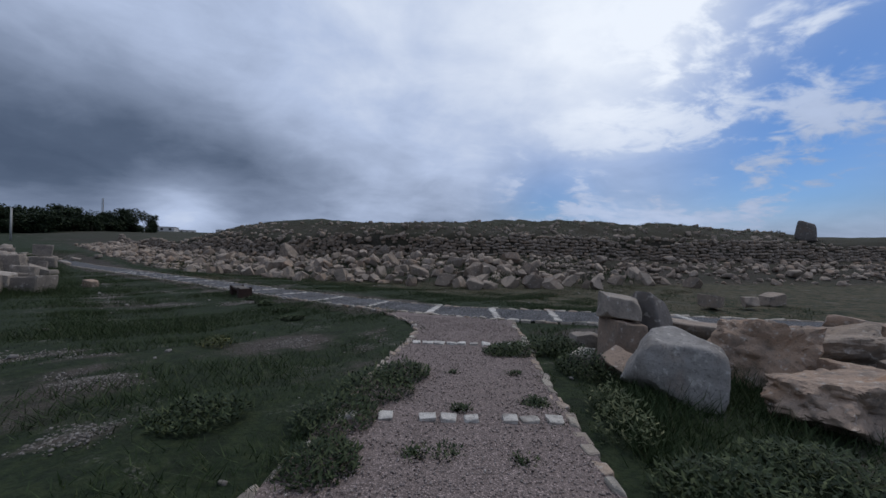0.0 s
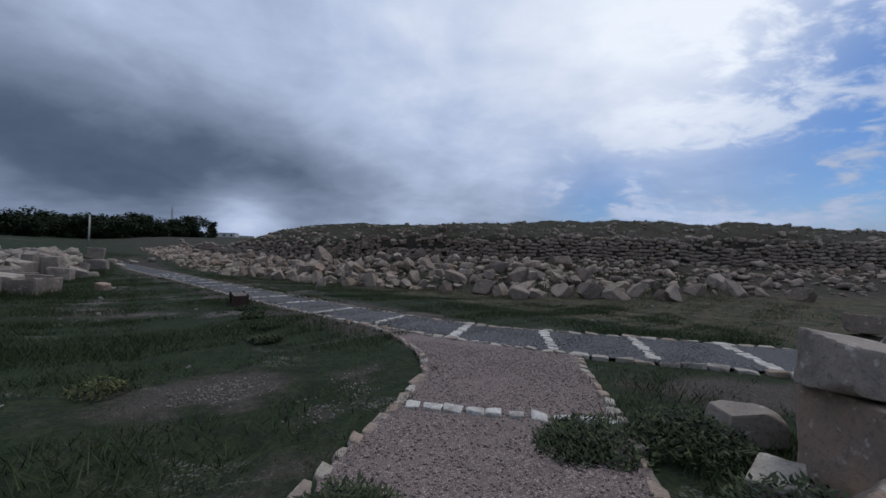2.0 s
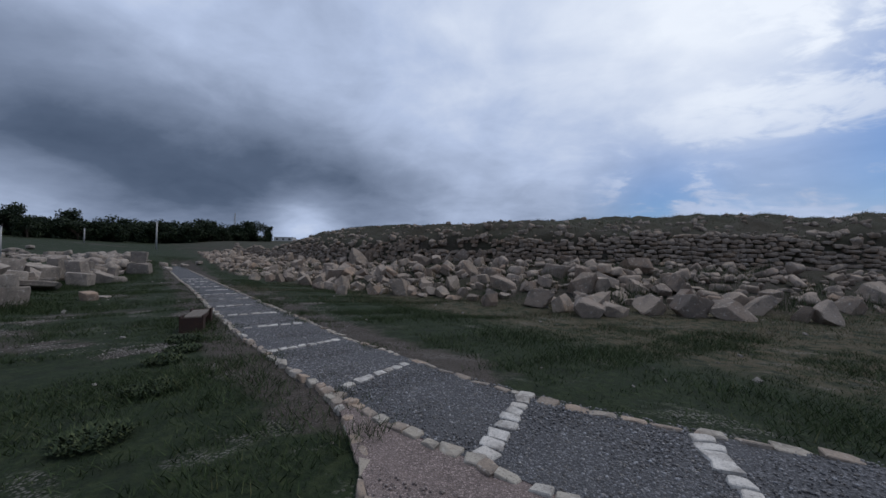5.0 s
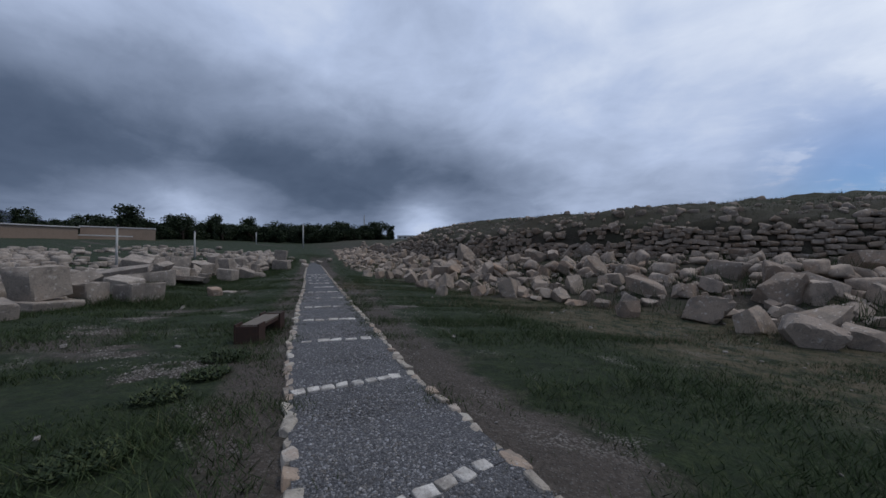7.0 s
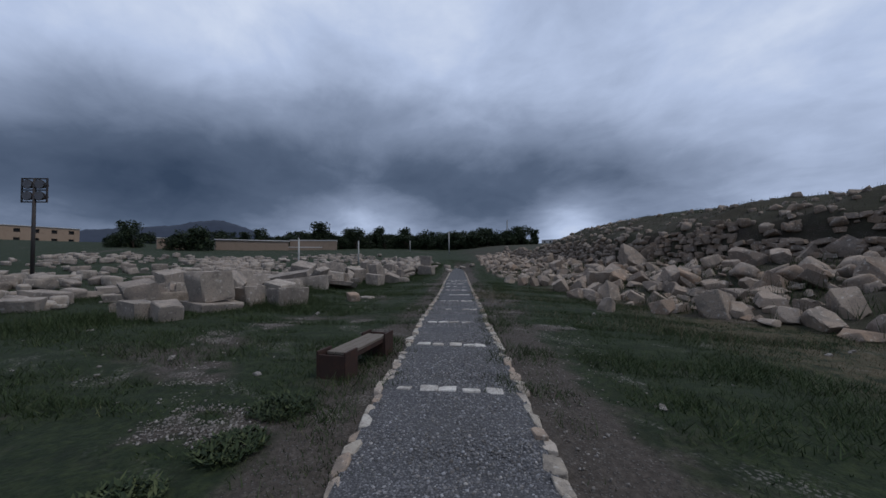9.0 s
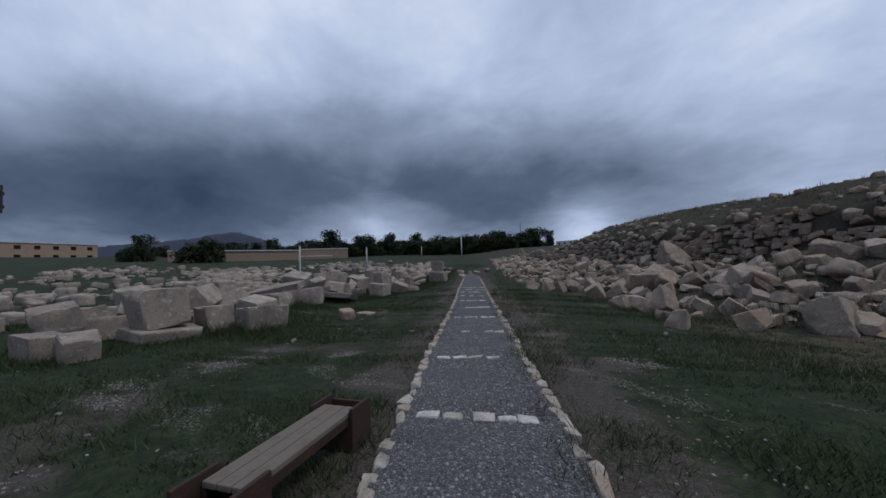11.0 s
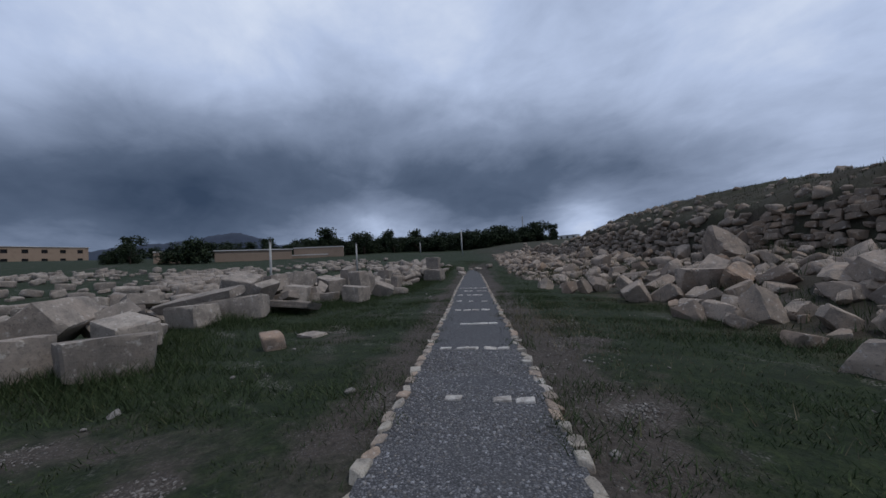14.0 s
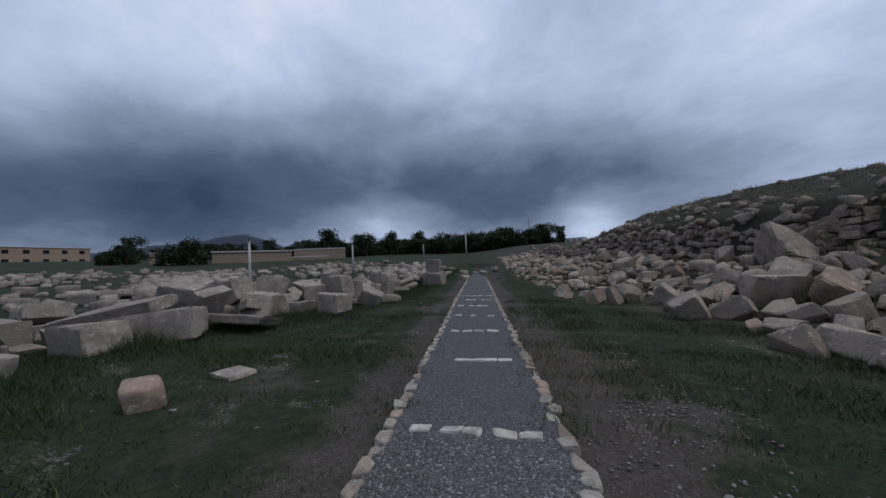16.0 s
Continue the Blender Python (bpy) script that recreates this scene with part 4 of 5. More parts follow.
block(8, (0.9, 0.6, 0.45), (-17.6, 12.6, 0), (0, 8, 60), cube, 0.05)
block(4, (0.66, 0.6, 0.55), (-13.55, 9.15, 0), (4, 3, 40), cube, 0.08)
block(5, (0.64, 0.6, 0.52), (-13.2, 9.75, 0), (0, 6, 20), cube, 0.08)
block(7, (0.8, 0.7, 0.55), (-14.7, 9.0, 0.35), (14, 10, 30), "rounded block leaning over two others")
block(9, (1.9, 0.9, 0.28), (-18.4, 8.6, 0.0), (2, 3, 75), big_slab)
block(10, (1.7, 0.8, 0.24), (-18.5, 8.7, 0.27), (-3, 2, 82), "thin limestone slab lying on another slab")
block(11, (0.9, 0.8, 0.75), (-19.6, 9.2, 0.25), (8, 14, 30), cube)
block(2, (1.1, 0.8, 0.5), (-18.6, 6.2, 0), (0, 8, 60), cube, 0.08)
block(3, (1.0, 0.8, 0.42), (-16.6, 6.2, 0), (6, 0, 85), big_slab, 0.05)
block(6, (0.8, 0.6, 0.36), (-21.0, 7.1, 0), (0, 5, 20), cube, 0.05)
block(0, (1.2, 0.8, 0.45), (-21.3, 10.8, 0), (2, 6, 70), big_slab, 0.05)
block(5, (1.4, 0.9, 0.50), (-23.2, 10.3, 0), (0, 3, 60), cube, 0.05)
block(9, (1.1, 0.8, 0.55), (-23.9, 9.1, 0), (0, 4, 75), cube, 0.05)
block(7, (0.85, 0.6, 0.40), (-20.9, 12.6, 0), (10, 16, 50), tilted, 0.05)
block(7, (1.05, 0.8, 0.66), (-19.3, 13.4, 0), (0, 0, 56), cube, 0.05)
block(8, (1.9, 0.75, 0.70), (-19.9, 14.4, 0), (0, -6, 62), cube, 0.05)
block(9, (2.3, 1.0, 0.30), (-20.5, 13.6, 0.52), (10, -9, 60), tilted)
block(10, (1.15, 1.0, 0.85), (-22.3, 14.6, 0.50), (12, 18, 60), "squared block resting on fallen slabs")
block(11, (0.40, 0.9, 0.85), (-21.2, 15.2, 0.30), (10, 38, 50), tilted)
block(0, (1.75, 1.2, 0.24), (-20.4, 15.95, 0.15), (-12, 5, 62), tilted)
block(4, (1.1, 0.9, 0.8), (-24.3, 15.8, 0.45), (10, -14, 30), tilted)
block(3, (1.0, 0.9, 0.85), (-24.4, 17.0, 0.40), (-12, 12, 70), tilted)
block(1, (1.2, 0.8, 0.75), (-24.6, 18.2, 0.2), (6, 10, 20), tilted)
block(6, (0.6, 0.7, 1.35), (-25.4, 19.3, 0.1), (6, 8, 40), "upright limestone block among fallen blocks")
block(1, (1.0, 0.8, 0.75), (-22.5, 18.75, 0), (0, 5, 50), cube, 0.05)
block(5, (0.75, 0.7, 1.05), (-23.9, 19.4, 0.25), (5, -10, 30), tilted)
block(2, (0.7, 0.7, 1.1), (-25.6, 20.3, 0), (0, 8, 40), cube, 0.05)
block(10, (0.95, 0.5, 0.75), (-24.3, 20.7, 0), (12, 30, 60), tilted, 0.05)
block(8, (0.40, 0.6, 0.98), (-25.0, 21.7, 0), (0, 6, 40), "narrow upright limestone block in the grass", 0.05)
block(9, (0.8, 0.7, 1.25), (-29.6, 22.9, 0), (0, 4, 40), cube, 0.05)
block(7, (1.5, 1.2, 0.95), (-32.2, 28.0, 0), (0, 2, 50), "squared block at the foot of a stack", 0.05)
block(3, (1.15, 1.0, 1.05), (-32.3, 28.0, 0.85), (0, 3, 46), "squared block set on top of another")
block(11, (0.55, 0.45, 0.10), (-16.1, 15.9, 0), (0, 4, 30), "small flat pale stone in the grass", 0.03)
SETTLED = [(o.location.x, o.location.y, max(o.scale) * 0.5) for o in bpy.data.objects if o.name.startswith("stone_block")]
BAND = [(-13.4, 7.6), (-14.6, 10.4), (-15.4, 12.9), (-18.8, 13.2), (-20.8, 14.6), (-22.0, 17.5), (-24.6, 20.2), (-29, 24.2), (-34, 28.4), (-44, 36)]


def fallen_blocks():
    near = 0
    heap = Heap(BLOCKS_LOW)
    for x, y, a in along(BAND, 0.42, 0.3, 2.0):
        for _ in range(4 if x < -19 else 2):
            if x > -19 and rng.random() < 0.65:
                continue
            depth = rng.uniform(0.5, 3.8) if x < -19 else rng.uniform(1.3, 4.0)
            qx, qy = x - math.sin(a) * depth + rng.normal(0, 0.2), y + math.cos(a) * depth + rng.normal(0, 0.2)
            b = rng.uniform(0.40, 0.95)
            if any((qx - sx) ** 2 + (qy - sy) ** 2 < (sr + b * 0.6) ** 2 for sx, sy, sr in SETTLED):
                continue
            size = (b * rng.uniform(0.9, 1.7), b * rng.uniform(0.7, 1.0), b * rng.uniform(0.35, 1.0))
            up = 0.0 if rng.random() < 0.6 else rng.uniform(0.15, 0.45)
            tilt = 6 if up == 0 else 20
            turn = (rng.normal(0, tilt), rng.normal(0, tilt), math.degrees(a) + rng.normal(0, 35))
            if x > -30 and near < 110:
                near += 1
                block(int(rng.integers(12)), size, (qx, qy, up), turn, cube if tilt == 6 else tilted, 0.08)
            else:
                z = h1(qx, qy) + up + size[2] * 0.4
                heap.add(int(rng.integers(12)), stone_pose(qx, qy, z, *size, *[radians(t) for t in turn]))
    # the wide litter of stones further off
    for cx, cy, rx, ry, n in ((-33, 3, 6, 4, 40), (-38, 12, 9, 4, 200), (-48, 12, 10, 4, 200), (-25, 4.5, 4, 2.0, 24), (-54, 27, 10, 6, 160), (-18, 6.0, 3.0, 1.2, 16), (-55, 0, 10, 6, 120), (-32, 20, 5, 2, 60), (-45, 33, 7, 4, 90)):
        for _ in range(n):
            qx, qy = cx + rng.normal(0, rx * 0.6), cy + rng.normal(0, ry * 0.6)
            b = rng.uniform(0.25, 0.85)
            size = (b * rng.uniform(0.9, 1.6), b * rng.uniform(0.7, 1.0), b * rng.uniform(0.4, 0.9))
            heap.add(int(rng.integers(12)), stone_pose(qx, qy, h1(qx, qy) + size[2] * 0.38, *size, rng.normal(0, 0.15), rng.normal(0, 0.15), rng.uniform(0, 6)))
    tagged(heap.link("scattered_blocks", M_BLOCK_FAR), "field of scattered fallen limestone blocks", "stone blocks", kind="stuff")


fallen_blocks()


# ---- bench ----
def bench():
    a, b = Vector((-6.78, 11.98)), Vector((-7.74, 13.04))
    d = (b - a).normalized()
    m = pose((a.x + b.x) / 2, (a.y + b.y) / 2, h1(-7.3, 12.5) - 0.01, 0, 0, math.degrees(math.atan2(d.y, d.x)))
    ob = empty("bench", m, "low rusty steel bench with box ends and worn seat", "bench")
    L = (b - a).length
    for sgn in (-1, 1):
        bm = bmesh.new()
        x0 = sgn * (L / 2 - 0.14)
        for y in (-0.19, 0.19):
            box(bm, x0, y, 0.175, 0.30, 0.03, 0.35, bevel=0.006)
        box(bm, x0 + sgn * 0.135, 0, 0.155, 0.028, 0.35, 0.31, bevel=0.006)
        box(bm, x0 - sgn * 0.135, 0, 0.125, 0.028, 0.35, 0.25, bevel=0.006)
        box(bm, x0, 0, 0.05, 0.24, 0.35, 0.10)
        part("box_end", bm, M_RUST, ob, "rusty open steel box")
    for y in (-0.11, 0.0, 0.11):
        bm = bmesh.new()
        box(bm, 0, y, 0.295, L - 0.30, 0.103, 0.04, bevel=0.008)
        part("seat_plank", bm, M_SEAT, ob, "worn weathered seat plank")
    bm = bmesh.new()
    for y in (-0.15, 0.15):
        box(bm, 0, y, 0.245, L - 0.30, 0.03, 0.055)
    part("seat_rail", bm, M_RUST, ob)


bench()


# ---- poles, floodlights and mast ----
def pole(x, y, top, r, label):
    z = h1(x, y) - 0.1
    ob = empty("lamp_post", pose(x, y, z), label, "post", "posts along the field")
    H = top - z
    bm = bmesh.new()
    tube(bm, (0, 0, 0), (0, 0, H), r, r * 0.75, 12)
    part("shaft", bm, M_POLE, ob, smooth=True)
    bm = bmesh.new()
    box(bm, 0.0, 0, H - 0.03, 0.34, 0.07, 0.07, bevel=0.01)
    tube(bm, (0.16, 0, H), (0.16, 0, H + 0.14), 0.06, 0.04, 8)
    part("cross_arm", bm, M_STEEL, ob)


pole(-33.0, 16.3, 3.35, 0.085, "pale concrete lamp post behind the fallen blocks")
pole(-45.5, 25.7, 4.0, 0.10, "pale concrete lamp post in the field")
pole(-68.0, 54.6, 7.9, 0.15, "tall pale lamp post before the trees")
pole(-88.0, 55.0, 6.9, 0.13, "pale lamp post before the trees")


def floodlight():
    x, y = -24.6, 4.0
    z = h1(x, y)
    ob = empty("floodlight_post", pose(x, y, z, 0, 0, 62), "dark steel post carrying four round floodlights", "floodlight")
    H = 4.75
    bm = tube(bmesh.new(), (0, 0, -0.2), (0, 0, H), 0.075, 0.06, 12)
    part("post", bm, M_STEEL, ob, "rusty dark steel post", smooth=True)
    bm = bmesh.new()
    for zz in (H - 1.02, H - 0.5, H):
        box(bm, 0, 0, zz, 1.0, 0.05, 0.05)
    for xx in (-0.5, 0.5):
        box(bm, xx, 0, H - 0.51, 0.05, 0.05, 1.07)
    part("frame", bm, M_STEEL, ob)
    for xx in (-0.24, 0.24):
        for zz in (H - 0.76, H - 0.25):
            bm = tube(bmesh.new(), (xx, -0.06, zz), (xx, 0.24, zz), 0.21, 0.10, 16)
            head = part("lamp_head", bm, M_STEEL, ob, smooth=False)
            bm = tube(bmesh.new(), (xx, -0.075, zz), (xx, -0.062, zz), 0.185, 0.185, 16)
            part("lens", bm, M_GLASS, head, "dull glass lens")


floodlight()


def mast():
    x, y = -110.0, 112.0
    z = h1(x, y)
    ob = empty("radio_mast", pose(x, y, z - 0.5), "thin pale lattice mast beyond the trees", "mast")
    H = 18.5 - z
    bm = bmesh.new()
    for k in range(3):
        a = k * 2.094
        tube(bm, (0.35 * math.cos(a), 0.35 * math.sin(a), 0), (0.2 * math.cos(a), 0.2 * math.sin(a), H), 0.09, 0.06, 6)
    part("legs", bm, M_POLE, ob)
    bm = bmesh.new()
    for i in range(int(H / 1.2)):
        for k in range(3):
            a, b = k * 2.094, (k + 1) * 2.094
            tube(bm, (0.3 * math.cos(a), 0.3 * math.sin(a), i * 1.2), (0.3 * math.cos(b), 0.3 * math.sin(b), i * 1.2 + 1.2), 0.04, 0.04, 4)
    part("bracing", bm, M_POLE, ob)


mast()


# ---- trees ----
def tree(seed, H, W):
    r = np.random.default_rng(seed)
    ob = empty("tree", Matrix(), "dark green broad tree in a windbreak row", "tree", "windbreak trees")
    bm = bmesh.new()
    tube(bm, (0, 0, -0.4), (0.1, 0, H * 0.35), 0.28, 0.17, 8)
    clumps = []
    for i in range(9):
        a = r.uniform(0, 6.28)
        tip = Vector((math.cos(a) * W * r.uniform(0.2, 0.42), math.sin(a) * W * r.uniform(0.2, 0.42), H * r.uniform(0.38, 0.9)))
        tube(bm, (0.1, 0, H * r.uniform(0.15, 0.35)), tip, 0.10, 0.03, 6)
        clumps.append((tip, W * r.uniform(0.16, 0.27)))
    part("trunk", bm, M_BARK, ob)
    clumps.append((Vector((0, 0, H * 0.8)), W * 0.25))
    for i in range(9):
        a = r.uniform(0, 6.28)
        clumps.append((Vector((math.cos(a) * W * 0.36, math.sin(a) * W * 0.36, H * r.uniform(0.08, 0.45))), W * r.uniform(0.16, 0.24)))
    per = 190
    vs = []
    for c, rad in clumps:
        d = r.normal(size=(per, 3))
        d /= np.linalg.norm(d, axis=1)[:, None]
        p = np.array(c) + d * rad * r.uniform(0.35, 1.12, (per, 1))
        u = r.normal(size=(per, 3))
        u /= np.linalg.norm(u, axis=1)[:, None]
        w = np.cross(u, r.normal(size=(per, 3)))
        w /= np.linalg.norm(w, axis=1)[:, None]
        s = r.uniform(0.14, 0.34, (per, 1))
        vs.append(np.stack([p - u * s, p + w * s * 0.6, p + u * s, p - w * s * 0.6], 1).reshape(-1, 3))
    v = np.vstack(vs)
    soup("crown", v, 4, np.arange(len(v)), M_TREE, ob)
    return ob


def wood():
    kinds = [tree(40 + i, h, w) for i, (h, w) in enumerate(((7.5, 6.5), (6.5, 7.5), (8.5, 6.0), (5.5, 6.0)))]
    used = [False] * 4
    spots = []
    for az in np.arange(42.5, 83, 0.62):
        spots.append((az + rng.normal(0, 0.4), rng.uniform(104, 124), 0.80 + 0.10 * math.sin(az * 0.9) + rng.normal(0, 0.06)))
    for az in np.arange(82, 104, 1.7):
        spots.append((az + rng.normal(0, 0.8), rng.uniform(112, 150), rng.uniform(0.6, 0.85)))
    spots += [(95.5, 84, 0.75), (97.5, 86, 0.7), (102, 100, 0.5), (104, 102, 0.45)]
    for az, dist, sc in spots:
        a = radians(az)
        x, y = -9.0 - math.sin(a) * dist, 15.0 + math.cos(a) * dist
        k = int(rng.integers(4))
        m = Matrix.LocRotScale((x, y, h1(x, y) - 0.2), Euler((0, 0, rng.uniform(0, 6.28))), None)
        sc = sc * (0.85 if az < 46.5 else 1.0)
        t = kinds[k] if not used[k] else copy_thing(kinds[k], m)
        used[k] = True
        t.matrix_basis = m @ Matrix.Diagonal((sc * 1.25, sc * 1.25, sc * rng.uniform(0.72, 1.22), 1))


wood()


# ---- buildings ----
def house(name, az, dist, length, depth, storeys, storey, wall_mat, label, turn=0.0, cols=0, roof_lip=0.25, sink=0.0):
    a = radians(az)
    x, y = -9.0 - math.sin(a) * dist, 15.0 + math.cos(a) * dist
    z = h1(x, y) - 0.5 - sink
    ob = empty(name, pose(x, y, z, 0, 0, az + turn), label, "building")
    H = storeys * storey + 0.5
    n = max(cols, 1)
    cell, ww, wh = length / n, min(1.5, length / n * 0.45), storey * 0.42
    bm = bmesh.new()
    if cols:
        # front with real openings: piers and strips round each window
        for s in range(storeys):
            zb = 0.5 + s * storey
            box(bm, 0, -depth / 2 + 0.15, zb + storey * 0.16 - (0.25 if s == 0 else 0), length, 0.3, storey * 0.32 + (0.5 if s == 0 else 0))
            box(bm, 0, -depth / 2 + 0.15, zb + storey * 0.87, length, 0.3, storey * 0.26)
            for i in range(n + 1):
                w = cell - ww if 0 < i < n else (cell - ww) / 2
                cx = -length / 2 + i * cell + (w / 2 if i == 0 else -w / 2 if i == n else 0)
                box(bm, cx, -depth / 2 + 0.15, zb + storey * 0.53, w, 0.3, wh + 0.002)
        for sx in (-1, 1):
            box(bm, sx * (length / 2 - 0.15), 0.15, H / 2, 0.29, depth - 0.3, H)
        box(bm, 0, depth / 2 - 0.15, H / 2, length - 0.6, 0.3, H)
    else:
        box(bm, 0, 0, H / 2, length, depth, H, bevel=0.08)
    part("wall", bm, wall_mat, ob)
    bm = box(bmesh.new(), 0, 0, H + 0.12, length + roof_lip * 2, depth + roof_lip * 2, 0.24, bevel=0.04)
    part("roof", bm, M_ROOF, ob, "pale flat roof edge")
    # a near-black panel behind each opening stands in for indoor shade
    if cols:
        for s in range(storeys):
            for i in range(n):
                bm = box(bmesh.new(), -length / 2 + (i + 0.5) * cell, -depth / 2 + 0.32, 0.5 + s * storey + storey * 0.53, ww + 0.1, 0.05, wh + 0.1)
                part("window", bm, M_ROOM_SHADE, ob, "near-black panel painted as the shade inside a window opening")
    return ob


house("brick_house", 115.5, 175, 62, 10, 2, 3.0, M_BRICKS, "long unfinished two-storey yellow brick building", 12, 14, 0.25, 1.5)
house("mud_house", 88.4, 92, 15.5, 7, 1, 2.6, M_MUD, "low mud-brick house with pale roof edge", 4, 0, 0.25, 0.5)
house("mud_shed", 79.2, 96, 12, 5, 1, 2.3, M_MUD, "low brown mud-brick shed", -6, 0, 0.1)
house("mud_shed", 98.3, 96, 5, 5, 1, 2.2, M_MUD, "small square mud-brick shed", 0, 1, 0.1)
house("mud_wall", 84.5, 93, 22, 0.5, 1, 0.7, M_MUD, "long low mud-brick yard wall", 0, 0, 0.05)


def town():
    for i in range(46):
        near_mast = i < 12
        az = rng.uniform(30, 43) if near_mast else rng.uniform(90, 112)
        dist = rng.uniform(260, 420) if near_mast else rng.uniform(420, 800)
        house("town_house", az, dist, rng.uniform(8, 16), rng.uniform(8, 12), int(rng.integers(1, 4)), 3.0, M_TOWN, "far pale flat-roofed town house", rng.uniform(-30, 30), 3, 0.2, 0.0)


town()


def hills():
    for name, az0, az1, dist, peaks in (
            ("hill_far", 60, 150, 1900, ((90.0, 122, 5.2), (98.5, 92, 7.5), (112, 50, 9.0), (82, 50, 6.0), (135, 100, 9))),):
        n, w = 240, 14
        az = np.linspace(az0, az1, n)
        top = sum(h * np.exp(-((az - c) / s) ** 2) for c, h, s in peaks) + 2 * np.sin(az * 1.9) + 1.2 * np.sin(az * 4.7 + 1)
        rows = []
        for j in range(w):
            f = j / (w - 1)
            d = dist + 500 * f
            a = np.radians(az)
            zz = 62 + (np.maximum(top, 0) + 6) * math.sin(min(1, f * 1.6) * math.pi / 2) - 60 * (j == 0)
            rows.append(np.stack([-9 - np.sin(a) * d, 15 + np.cos(a) * d, zz + 2 * np.sin(az * 7 + j)], -1))
        v = np.stack(rows).reshape(-1, 3)
        k = np.arange(n * w).reshape(w, n)
        q = np.stack([k[:-1, :-1], k[:-1, 1:], k[1:, 1:], k[1:, :-1]], -1).reshape(-1)
        tagged(soup(name, v, 4, q, M_HILL_HAZED), "range of hills with blue-grey haze painted into its colour", "hill", kind="structure")


hills()


# ---- plants ----
def blades(name, x, y, z, mat, tall, wide, label, lean=0.5):
    n = len(x)
    a = rng.uniform(0, 6.28, n)
    h = tall * rng.uniform(0.45, 1.25, n) * (0.45 + 1.1 * ramp01(wave(x, y, 0.9, 21) + 0.6 * wave(x, y, 2.1, 24), -0.6, 0.9))
    w = wide * rng.uniform(0.6, 1.3, n)
    la, l = rng.uniform(0, 6.28, n), lean * rng.uniform(0.2, 1.0, n) * h
    b0 = np.stack([x - np.cos(a) * w, y - np.sin(a) * w, z - 0.01], -1)
    b1 = np.stack([x + np.cos(a) * w, y + np.sin(a) * w, z - 0.01], -1)
    t = np.stack([x + np.cos(la) * l, y + np.sin(la) * l, z + h], -1)
    v = np.stack([b0, b1, t], 1).reshape(-1, 3)
    return tagged(soup(name, v, 3, np.arange(len(v)), mat), label, "grass", kind="stuff")


def path_gap(x, y):
    d = np.minimum(np.abs(signed(CENTRE, x, y)) - 0.78, np.abs(signed(CENTRE_EAST, x, y)) - 0.85)
    return np.minimum(d, np.abs(signed(CENTRE_PINK, x, y)) - 1.3)


M_STRAW_MOUND = leaf_material("mound_grass", ((0.0, (0.020, 0.024, 0.011)), (0.6, (0.045, 0.048, 0.023)), (1.0, (0.09, 0.08, 0.045))))


